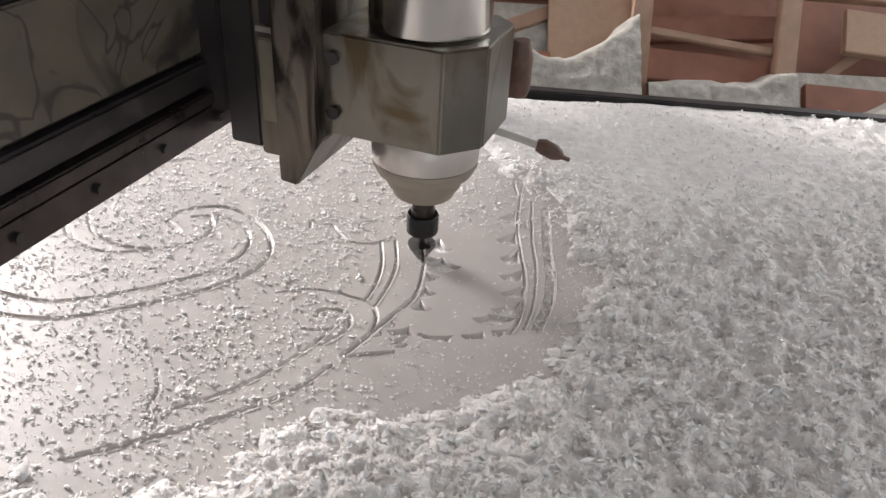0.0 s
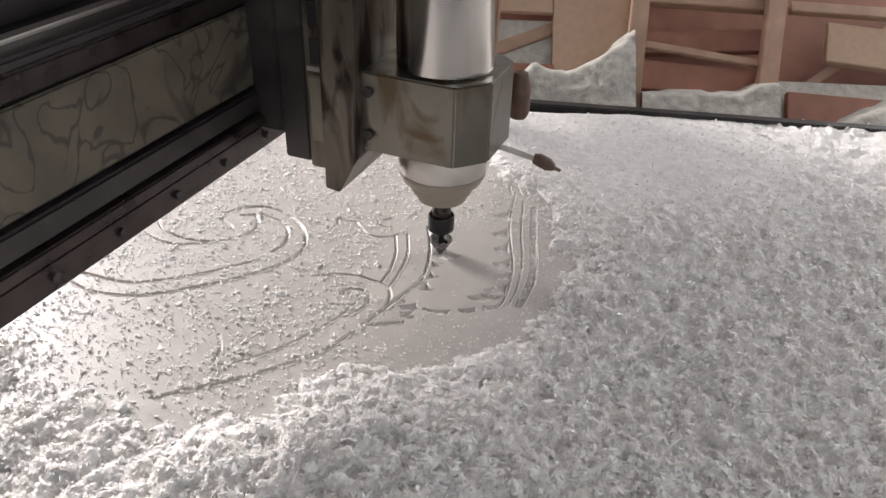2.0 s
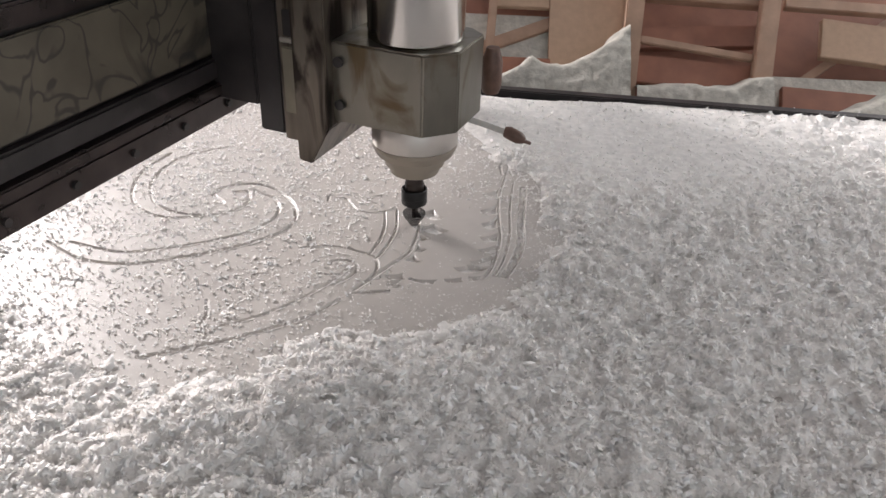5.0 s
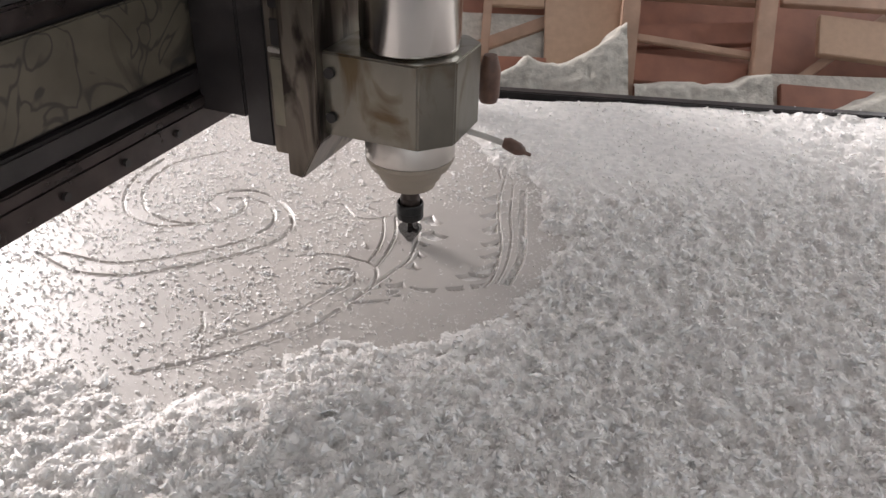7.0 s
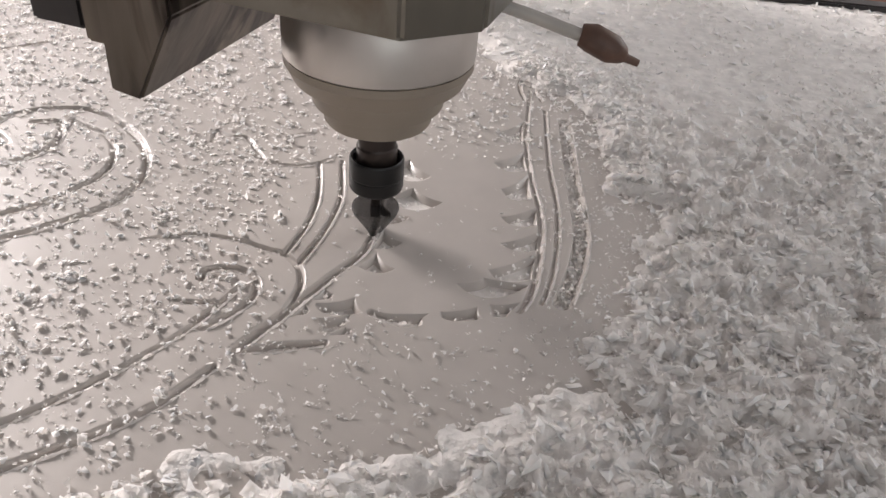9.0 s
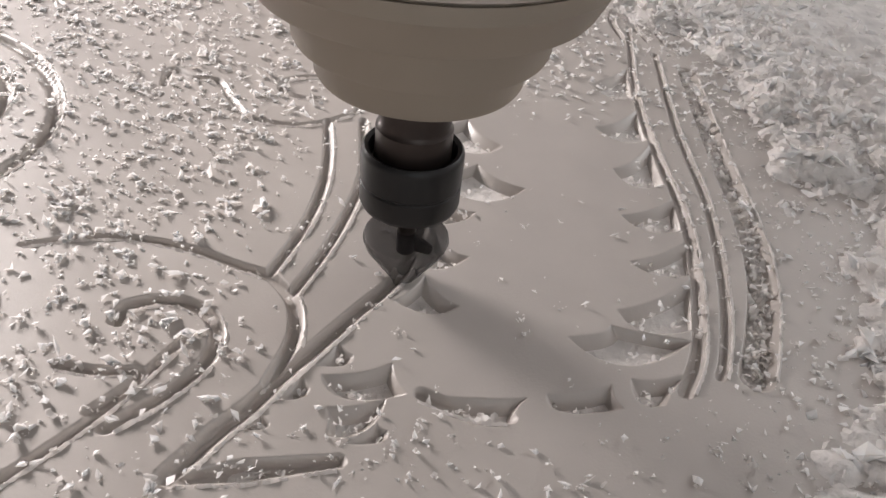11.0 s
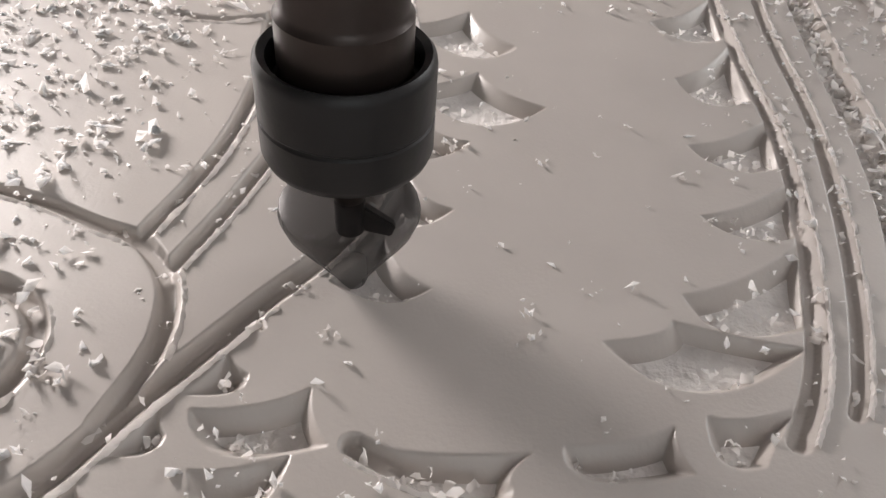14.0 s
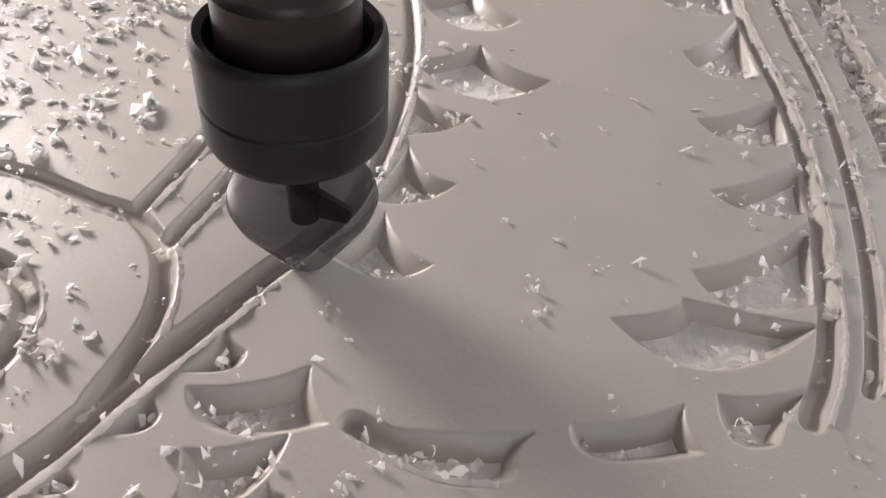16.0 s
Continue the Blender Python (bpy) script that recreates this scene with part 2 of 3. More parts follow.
stroke([(0.1699, 0.2509), (0.1594, 0.1642), (0.1590, 0.1045), (0.1607, 0.0624), (0.1581, 0.0279), (0.1522, -0.0057), (0.1468, -0.0254), (0.1395, -0.0407)], (0.00138, 0.00184, 0.00207))  # leaf right
stroke([(0.0020, -0.0004), (0.0093, 0.0262), (0.0126, 0.0522), (0.0119, 0.0782), (0.0079, 0.1077)], (0.00184, 0.00195, 0.00172))  # band a
stroke([(0.0110, -0.0107), (0.0189, 0.0135), (0.0251, 0.0410), (0.0279, 0.0693), (0.0238, 0.1108)], (0.00184, 0.00195, 0.00172))  # band b
stroke([(-0.0840, 0.0044), (-0.0675, 0.0107), (-0.0485, 0.0132), (-0.0266, 0.0095), (-0.0093, 0.0028), (0.0018, -0.0012), (0.0107, -0.0107), (0.0146, -0.0209), (0.0152, -0.0332), (0.0116, -0.0492)], (0.00115, 0.00184, 0.0023))  # big arc
stroke([(-0.0403, -0.0283), (-0.0403, -0.0222), (-0.0313, -0.0179), (-0.0221, -0.0176), (-0.0126, -0.0234), (-0.0083, -0.0321), (-0.0093, -0.0436), (-0.0182, -0.0581), (-0.0297, -0.0701)], (0.00253, 0.00207, 0.00207))  # hook
stroke([(-0.0508, -0.0484), (-0.0393, -0.0498), (-0.0266, -0.0492), (-0.0295, -0.0567), (-0.0359, -0.0650)], (0.00161, 0.00161, 0.00161))  # hook tail
stroke([(-0.0714, 0.1280), (-0.0722, 0.1441), (-0.0605, 0.1371), (-0.0486, 0.1372), (-0.0384, 0.1210), (-0.0273, 0.1061), (-0.0144, 0.1017), (0.0006, 0.1035), (0.0146, 0.1130), (0.0202, 0.1203)], (0.0017, 0.0014, 0.0011))  # squiggle
stroke([(0.0030, 0.1286), (-0.0076, 0.1276), (-0.0164, 0.1325), (-0.0178, 0.1413), (-0.0115, 0.1473), (-0.0015, 0.1506)], (0.0011, 0.0015, 0.0011))  # small loop
stroke([(-0.0087, -0.0840), (0.0007, -0.0683), (0.0078, -0.0585), (0.0151, -0.0457), (0.0246, -0.0310), (0.0337, -0.0164), (0.0423, -0.0037), (0.0492, 0.0101), (0.0533, 0.0318), (0.0557, 0.0612), (0.0547, 0.0899), (0.0487, 0.1331)], (0.00287, 0.00242, 0.00184))  # leaf left
stroke([(0.1767, 0.2997), (0.1618, 0.2638), (0.1642, 0.2303)], (0.00161, 0.00172, 0.00138))  # curl a
stroke([(0.1900, 0.2989), (0.1743, 0.2630), (0.1787, 0.2333)], (0.00161, 0.00172, 0.00138))  # curl b
stroke([(0.1960, 0.2771), (0.1862, 0.2551), (0.1892, 0.2323)], (0.00161, 0.00172, 0.00138))  # curl c
stroke([(0.0571, -0.0493), (0.0657, -0.0533), (0.0752, -0.0556), (0.0834, -0.0558)], (0.00207, 0.00207, 0.00184))  # leaf low
stroke([(-0.2093, 0.1075), (-0.2290, 0.1307), (-0.2120, 0.1566), (-0.1711, 0.1637), (-0.1295, 0.1335), (-0.1067, 0.0898), (-0.1104, 0.0470), (-0.1435, 0.0110), (-0.1894, -0.0181), (-0.2525, -0.0462), (-0.2891, -0.0528), (-0.3382, -0.0451), (-0.3903, -0.0128)], (0.0024, 0.0024, 0.002))  # swirl a
stroke([(-0.2033, 0.1394), (-0.1847, 0.1412), (-0.1768, 0.1059), (-0.2008, 0.0785), (-0.2384, 0.0707), (-0.2785, 0.0817), (-0.3099, 0.1169), (-0.3253, 0.1729), (-0.3092, 0.2375), (-0.2486, 0.2864)], (0.0022, 0.0022, 0.002))  # swirl b
stroke([(-0.1780, 0.1450), (-0.1440, 0.1243), (-0.1303, 0.0877), (-0.1431, 0.0510), (-0.1738, 0.0214), (-0.2325, -0.0094), (-0.2931, -0.0269), (-0.3604, -0.0115)], (0.002, 0.0022, 0.002))  # swirl c
stroke([(-0.2265, 0.0675), (-0.2710, 0.0607), (-0.3104, 0.0789), (-0.3385, 0.1221), (-0.3484, 0.1881), (-0.3304, 0.2507)], (0.002, 0.002, 0.002))  # swirl d
stroke([(-0.1611, -0.1141), (-0.1519, -0.1401), (-0.1531, -0.1646), (-0.1141, -0.1485), (-0.0744, -0.1162), (-0.0370, -0.0714), (-0.0174, -0.0336)], (0.0016, 0.0016, 0.0014))  # low a
stroke([(-0.1972, -0.2157), (-0.1514, -0.1963), (-0.0973, -0.1684), (-0.0468, -0.1337), (-0.0171, -0.0974)], (0.0022, 0.0022, 0.002))  # low b
stroke([(-0.0084, -0.0858), (0.0035, -0.0825), (0.0174, -0.0795), (0.0349, -0.0756)], (0.0012, 0.0032, 0.0020))  # low leaf
fin((0.1357, 0.1727), (0.1606, 0.1949), (0.1595, 0.1632), (0.1466, 0.1561))
fin((0.1325, 0.1247), (0.1573, 0.1463), (0.1592, 0.1192), (0.1450, 0.1130))
fin((0.1358, 0.0887), (0.1587, 0.1150), (0.1571, 0.0792), (0.1436, 0.0754))
fin((0.1338, 0.0536), (0.1617, 0.0714), (0.1584, 0.0467), (0.1437, 0.0435))
fin((0.1321, 0.0237), (0.1615, 0.0431), (0.1573, 0.0196), (0.1428, 0.0162))
fin((0.1231, -0.0042), (0.1567, 0.0186), (0.1512, -0.0107), (0.1323, -0.0148))
fin((0.1040, -0.0197), (0.1198, -0.0124), (0.1477, -0.0171), (0.1230, -0.0311))
fin((0.1228, -0.0363), (0.1428, -0.0320), (0.1320, -0.0466), (0.1240, -0.0463))
fin((0.0950, -0.0455), (0.1165, -0.0391), (0.1188, -0.0494), (0.1000, -0.0525))
fin((0.0571, -0.0488), (0.0895, -0.0476), (0.0854, -0.0572), (0.0712, -0.0592))
fin((0.0259, -0.0444), (0.0474, -0.0375), (0.0528, -0.0499), (0.0343, -0.0535))
fin((0.0466, -0.0516), (0.0290, -0.0568), (0.0301, -0.0675), (0.0415, -0.0646))
fin((0.0962, 0.0665), (0.0759, 0.0828), (0.0569, 0.0711), (0.0758, 0.0546))
fin((0.0748, 0.0468), (0.0583, 0.0588), (0.0534, 0.0346), (0.0674, 0.0388))
fin((0.0720, 0.0183), (0.0591, 0.0319), (0.0511, 0.0104), (0.0625, 0.0100))
fin((0.0684, -0.0090), (0.0562, 0.0065), (0.0459, -0.0093), (0.0586, -0.0142))
fin((0.0880, 0.0995), (0.0722, 0.1210), (0.0543, 0.1086), (0.0713, 0.0912))
fin((0.0306, -0.0235), (0.0342, -0.0195), (0.0356, -0.0236), (0.0344, -0.0246))
fin((0.0233, -0.0416), (0.0294, -0.0299), (0.0349, -0.0355), (0.0327, -0.0403))
fin((0.0137, -0.0558), (0.0205, -0.0434), (0.0235, -0.0505), (0.0213, -0.0546))
fin((0.0050, -0.0673), (0.0112, -0.0595), (0.0143, -0.0642), (0.0124, -0.0669))
fin((0.0359, -0.0697), (0.0448, -0.0611), (0.0478, -0.0639), (0.0458, -0.0685))


def carve(gx, gy):
    """The depth of the cuts over a grid of places."""
    depth = np.zeros((len(gy), len(gx)))
    for line, half, deep in STROKES:
        w = half.max() + 0.001
        i0, i1 = np.searchsorted(gx, [line[:, 0].min() - w, line[:, 0].max() + w])
        j0, j1 = np.searchsorted(gy, [line[:, 1].min() - w, line[:, 1].max() + w])
        if i1 <= i0 or j1 <= j0:
            continue
        x, y = np.meshgrid(gx[i0:i1], gy[j0:j1])
        best = np.zeros_like(x)
        for (ax, ay), (bx, by), ha, hb in zip(line[:-1], line[1:], half[:-1], half[1:]):
            dx, dy = bx - ax, by - ay
            t = np.clip(((x - ax) * dx + (y - ay) * dy) / (dx * dx + dy * dy + 1e-12), 0, 1)
            d = np.hypot(x - ax - t * dx, y - ay - t * dy)
            half_here = ha + (hb - ha) * t
            floor = np.minimum(deep, half_here * SLOPE)
            # shade is shaped in: steep flank towards the west light, gentle flank facing it
            leaning = np.where((x - ax - t * dx) * 0.74 - (y - ay - t * dy) * 0.67 > 0, 1.0, 2.5)
            best = np.maximum(best, np.minimum((half_here - d) / half_here * leaning, 1.0) * floor)
        depth[j0:j1, i0:i1] = np.maximum(depth[j0:j1, i0:i1], np.minimum(best, deep))
    for flank, end, under in FINS:
        ring = np.concatenate([flank, end, under])
        i0, i1 = np.searchsorted(gx, [ring[:, 0].min(), ring[:, 0].max()])
        j0, j1 = np.searchsorted(gy, [ring[:, 1].min(), ring[:, 1].max()])
        x, y = np.meshgrid(gx[i0:i1], gy[j0:j1])
        inside = np.zeros(x.shape, bool)
        for (ax, ay), (bx, by) in zip(ring, np.roll(ring, -1, 0)):
            inside ^= ((ay > y) != (by > y)) & (x < (bx - ax) * (y - ay) / (by - ay + 1e-12) + ax)
        walls = []
        for side, last, steep in ((flank, end[0], 1.05), (end, under[0], 1.9), (under, flank[0], 1.2)):
            line = np.vstack([side, last])
            near = np.full(x.shape, 1.0)
            for (ax, ay), (bx, by) in zip(line[:-1], line[1:]):
                dx, dy = bx - ax, by - ay
                t = np.clip(((x - ax) * dx + (y - ay) * dy) / (dx * dx + dy * dy + 1e-12), 0, 1)
                near = np.minimum(near, np.hypot(x - ax - t * dx, y - ay - t * dy))
            walls.append(near * steep)
        cut = np.where(inside, np.minimum(np.minimum(walls[0], walls[1]), np.minimum(walls[2], 0.0075)), 0)
        depth[j0:j1, i0:i1] = np.maximum(depth[j0:j1, i0:i1], cut)
    return depth


# ---- how thick the shavings lie ----
def cover(x, y, reach=0.0):
    """0 on the bare board to 1 where the shavings are heaped."""
    w = (value_noise(x, y, 0.06, 3) - 0.5) * 0.07 + (value_noise(x, y, 0.017, 5) - 0.5) * 0.03
    side = np.interp(y, [-0.3, -0.08, -0.03, 0.05, 0.12, 0.2, 0.26, 0.4, 0.53], [0.09, 0.15, 0.178, 0.196, 0.202, 0.21, 0.15, 0.10, 0.08])
    right = step(-0.008, 0.06, x - side + reach + w * 0.7)
    edge = np.interp(x, [-0.6, -0.394, -0.234, -0.09, -0.01, 0.05, 0.085, 0.125, 0.17, 0.3], [-0.06, -0.12, -0.225, -0.215, -0.15, -0.14, -0.125, -0.11, -0.08, 0.0])
    near = step(0.03, -0.12, y - edge - reach + w)
    return np.clip(np.maximum(right, near), 0, 1)


def heap(x, y):
    """The height of the heaped shavings."""
    c = cover(x, y)
    low = 0.004 + 0.006 * value_noise(x, y, 0.12, 11)
    mound = 0.016 * np.exp(-(((x + 0.02) / 0.16) ** 2 + ((y + 0.27) / 0.07) ** 2)) + 0.012 * np.exp(-(((x - 0.12) / 0.05) ** 2 + ((y + 0.13) / 0.05) ** 2)) * 0.4
    calm = 1 - 0.85 * step(0.1, 0.3, y) * step(0.75, 0.45, x)
    grain = (value_noise(x, y, 0.021, 21) - 0.5) * 0.005 + (value_noise(x, y, 0.011, 22) - 0.5) * 0.007 + (value_noise(x, y, 0.006, 23) - 0.5) * 0.005
    return c ** 1.6 * (low + mound) + c ** 0.6 * 1.25 * grain * calm - 0.0035 * (1 - c) ** 1.6 - 0.0004


def grid_mesh(name, gx, gy, z, mat, smooth):
    nx, ny = len(gx), len(gy)
    x, y = np.meshgrid(gx, gy)
    co = np.stack([x, y, z], -1).reshape(-1, 3)
    i = np.arange(nx * ny).reshape(ny, nx)
    quads = np.stack([i[:-1, :-1], i[:-1, 1:], i[1:, 1:], i[1:, :-1]], -1).reshape(-1, 4)
    me = bpy.data.meshes.new(name)
    me.vertices.add(len(co))
    me.vertices.foreach_set("co", co.ravel())
    me.loops.add(quads.size)
    me.loops.foreach_set("vertex_index", quads.ravel())
    me.polygons.add(len(quads))
    me.polygons.foreach_set("loop_start", np.arange(0, quads.size, 4))
    me.polygons.foreach_set("use_smooth", np.full(len(quads), smooth))
    me.update(calc_edges=True)
    me.validate()
    me.materials.append(mat)
    return me


def spaced(stops):
    """Grid lines, from (start, end, spacing) stretches."""
    out = [np.arange(a, b, d) for a, b, d in stops]
    return np.append(np.concatenate(out), stops[-1][1])


BOARD_X, BOARD_Y = (-1.0, 1.35), (-1.1, 0.53)


def build_board():
    gx = spaced([(-1.0, -0.42, 0.04), (-0.42, -0.10, 0.0012), (-0.10, 0.0, 0.0006), (0.0, 0.205, 0.00036), (0.205, 1.35, 0.04)])
    gy = spaced([(-1.1, -0.24, 0.04), (-0.24, -0.085, 0.001), (-0.085, 0.09, 0.00038), (0.09, 0.30, 0.001), (0.30, 0.53, 0.04)])
    z = -carve(gx, gy)
    board = thing("foam_board", "white foam board with carved scroll and leaf grooves", "board")
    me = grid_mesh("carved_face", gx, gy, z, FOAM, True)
    face = new("carved_face", me)
    face.parent = board
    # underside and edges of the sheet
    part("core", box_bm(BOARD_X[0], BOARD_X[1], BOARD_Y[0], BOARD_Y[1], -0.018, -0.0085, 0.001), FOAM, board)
    bm = box_bm(BOARD_X[0], BOARD_X[1], BOARD_Y[1], BOARD_Y[1] + 0.002, -0.018, -0.0002, 0)
    part("edge", bm, FOAM, board)


build_board()


def chips_mesh(name, x, y, z, size, rng, lift=1.0):
    """Curled foam shavings: bent strips of three facets, each at its own tilt."""
    n = len(x)
    long, wide = size * rng.uniform(0.7, 1.4, n), size * rng.uniform(0.35, 0.75, n)
    curl = rng.uniform(-1.5, 1.5, n)
    twist = rng.uniform(-0.7, 0.7, n)
    s = np.array([-0.5, -0.17, 0.17, 0.5])
    u = np.repeat(s, 2)[None, :]
    v = np.tile([-0.5, 0.5], 4)[None, :]
    taper = np.array([0.8, 0.5, 1, 0.9, 0.9, 1.1, 0.45, 0.8])[None, :]
    lx = long[:, None] * (u + rng.normal(0, 0.07, (n, 8))) * (1 - 0.25 * np.abs(curl)[:, None])
    ly = wide[:, None] * v * taper * rng.uniform(0.15, 1.7, (n, 8))
    lz = curl[:, None] * long[:, None] * (0.55 - 2.2 * u * u) * 0.5 + twist[:, None] * ly * u * 2.2 + rng.normal(0, 0.16, (n, 8)) * wide[:, None]
    a, b, c = rng.uniform(0, math.tau, n), rng.normal(0, 0.55, n) * lift, rng.normal(0, 0.55, n) * lift
    ca, sa, cb, sb, cc, sc = (f(q)[:, None] for q in (a, b, c) for f in (np.cos, np.sin))
    x1, z1 = lx * cb + lz * sb, -lx * sb + lz * cb
    y2, z2 = ly * cc - z1 * sc, ly * sc + z1 * cc
    x3, y3 = x1 * ca - y2 * sa, x1 * sa + y2 * ca
    z3 = z2 - z2.min(axis=1, keepdims=True) * 0.8
    co = np.stack([x3 + x[:, None], y3 + y[:, None], z3 + z[:, None]], -1).reshape(-1, 3)
    base = (np.arange(n) * 8)[:, None, None]
    quads = (base + np.array([[0, 2, 3, 1], [2, 4, 5, 3], [4, 6, 7, 5]])[None]).reshape(-1, 4)
    me = bpy.data.meshes.new(name)
    me.vertices.add(len(co))
    me.vertices.foreach_set("co", co.ravel())
    me.loops.add(quads.size)
    me.loops.foreach_set("vertex_index", quads.ravel())
    me.polygons.add(len(quads))
    me.polygons.foreach_set("loop_start", np.arange(0, quads.size, 4))
    me.update(calc_edges=True)
    me.materials.append(CHIP)
    return me


def crumbs_mesh(name, x, y, z, size, rng, soft=False):
    """Torn foam crumbs: uneven eight-sided lumps, each turned its own way."""
    n = len(x)
    axes = np.array([[1, 0, 0], [-1, 0, 0], [0, 1, 0], [0, -1, 0], [0, 0, 1], [0, 0, -1]], float)
    stretch = np.stack([rng.uniform(0.6, 1.25, n), rng.uniform(0.4, 0.8, n), rng.uniform(0.2, 0.42, n)], 1) * size[:, None] * 0.5
    co = axes[None] * rng.uniform(0.55, 1.4, (n, 6, 1)) + rng.normal(0, 0.34, (n, 6, 3))
    co = co * stretch[:, None, :]
    a, b, c = rng.uniform(0, math.tau, n), rng.normal(0, 0.35, n), rng.normal(0, 0.4, n)
    for i, j, ang in ((1, 2, c), (0, 2, b), (0, 1, a)):
        ca, sa = np.cos(ang)[:, None], np.sin(ang)[:, None]
        u, v = co[:, :, i].copy(), co[:, :, j].copy()
        co[:, :, i], co[:, :, j] = u * ca - v * sa, u * sa + v * ca
    co[:, :, 2] -= co[:, :, 2].min(axis=1, keepdims=True) * 0.8
    co += np.stack([x, y, z], 1)[:, None, :]
    tris = np.array([[0, 2, 4], [2, 1, 4], [1, 3, 4], [3, 0, 4], [2, 0, 5], [1, 2, 5], [3, 1, 5], [0, 3, 5]])
    tris = ((np.arange(n) * 6)[:, None, None] + tris[None]).reshape(-1, 3)
    me = bpy.data.meshes.new(name)
    me.vertices.add(n * 6)
    me.vertices.foreach_set("co", co.ravel())
    me.loops.add(tris.size)
    me.loops.foreach_set("vertex_index", tris.ravel())
    me.polygons.add(len(tris))
    me.polygons.foreach_set("loop_start", np.arange(0, tris.size, 3))
    me.polygons.foreach_set("use_smooth", np.full(len(tris), soft))
    me.update(calc_edges=True)
    me.materials.append(CRUMB)
    return me


def build_shavings():
    rng = np.random.default_rng(7)
    gx = spaced([(-1.0, -0.45, 0.02), (-0.45, 0.75, 0.0025), (0.75, 1.35, 0.02)])
    gy = spaced([(-1.1, -0.45, 0.02), (-0.45, 0.33, 0.0025), (0.33, 0.53, 0.008)])
    x, y = np.meshgrid(gx, gy)
    z = heap(x, y)
    drift = new("shavings_drift", grid_mesh("shavings_drift", gx, gy, z, DUST, True))
    tagged(drift, "low drifts of white foam dust and shavings heaped on the board", "shavings", kind="stuff")

    def scatter(n, x0, x1, y0, y1, chance):
        px, py = rng.uniform(x0, x1, n), rng.uniform(y0, y1, n)
        keep = rng.uniform(0, 1, n) < chance(px, py)
        return px[keep], py[keep]

    # heaped shavings: thin curls among torn crumbs
    def piled(a, b):
        far = 0.10 + 0.90 * step(0.36, 0.06, b + 0.3 * np.clip(0.60 - a, 0, 0.4))
        return cover(a, b) ** 1.2 * np.maximum(far, 0.85 * step(0.31, 0.25, a) * step(0.36, 0.26, b))

    px, py = scatter(HEAPED * 6 // 10, -0.55, 0.95, -0.50, 0.53, piled)
    ob = new("heaped_shavings", chips_mesh("heaped_shavings", px, py, heap(px, py) - 0.0010, 0.0054 * rng.uniform(0.6, 1.4, len(px)), rng, 1.4))
    tagged(ob, "curled white foam shavings piled over the board", "shavings", kind="stuff")
    px, py = scatter(HEAPED * 6 // 10, -0.55, 0.95, -0.50, 0.53, piled)
    ob = new("heaped_crumbs", crumbs_mesh("heaped_crumbs", px, py, heap(px, py) - 0.0016, 0.0085 * rng.uniform(0.5, 1.3, len(px)), rng))
    tagged(ob, "torn white foam crumbs piled over the board", "shavings", kind="stuff")

    # loose bits over the carving
    def loose(a, b):
        left = step(0.035, -0.03, a - 0.25 * np.clip(b, -0.1, 0.3)) * 0.75 * (0.4 + 1.2 * value_noise(a, b, 0.03, 31) ** 1.6)
        bare = 0.03 + 0.26 * value_noise(a, b, 0.025, 35) ** 3 + 1.0 * step(-0.035, -0.08, b) * value_noise(a, b, 0.018, 36) ** 2
        back = step(0.10, 0.2, b) * 0.5
        fringe = (0.7 + 0.5 * step(0.19, 0.21, a)) * cover(a, b, 0.042) ** 0.8 * (0.35 + 1.1 * value_noise(a, b, 0.02, 33)) + 0.14 * cover(a, b, 0.09)
        bare = np.maximum(bare, fringe)
        return np.clip(np.maximum(np.maximum(left, bare), back), 0, 1) * (1 - 0.7 * cover(a, b))

    px, py = scatter(50000, -0.5, 0.36, -0.34, 0.53, loose)
    many = 1 + rng.poisson(3.2 * value_noise(px, py, 0.011, 44) ** 1.5, len(px))
    px, py, many = np.repeat(px, many), np.repeat(py, many), np.repeat(many, many)
    gap = np.where(many > 1, 0.0008, 0.0)
    px, py = px + rng.normal(0, 1, len(px)) * gap, py + rng.normal(0, 1, len(px)) * gap
    size = 0.0010 + 0.0040 * rng.uniform(0, 1, len(px)) ** 2.6
    size = size * np.where((px > 0.0) & (py < 0.15), 0.72, 1.0)
    size = size * (1 + 0.1 * step(-0.05, -0.12, px))
    high = np.where(many > 2, rng.uniform(0, 0.0007, len(px)), 0.0)
    ob = new("loose_crumbs", crumbs_mesh("loose_crumbs", px, py, high, size, rng))
    tagged(ob, "loose crumbs of white foam scattered over the carving", "shavings", kind="stuff")
    px, py = scatter(7000, -0.5, 0.36, -0.34, 0.53, loose)
    size = 0.0014 + 0.0030 * rng.uniform(0, 1, len(px)) ** 2
    size = size * np.where((px > 0.0) & (py < 0.15), 0.75, 1.0)
    ob = new("loose_shavings", chips_mesh("loose_shavings", px, py, np.full(len(px), 0.0001), size, rng, 0.6))
    tagged(ob, "loose curls of white foam scattered over the carving", "shavings", kind="stuff")

    # curls lying in the wide channel and in the claw cuts
    cx, cy, cz, big = [], [], [], []
    for line, half, deep in STROKES:
        many = 6.0 if half.max() > 0.004 and len(line) > 60 else 0.14
        for (ax, ay), h in zip(line, half):
            for _ in range(rng.poisson(many * (h / 0.003))):
                cx.append(ax + rng.normal(0, 0.4) * h)
                cy.append(ay + rng.normal(0, 0.4) * h)
                cz.append(-min(deep, h * SLOPE) * rng.uniform(0.5, 0.95))
                big.append(1.7 if many > 1 else 1.2)
    for flank, end, under in FINS:
        a, c = under[len(under) // 2], (flank[8] + end[0]) / 2
        for _ in range(int(5 + 420 * np.hypot(*(flank[0] - end[0])))):
            t, s = rng.uniform(0.02, 0.35), rng.normal(0, 0.25)
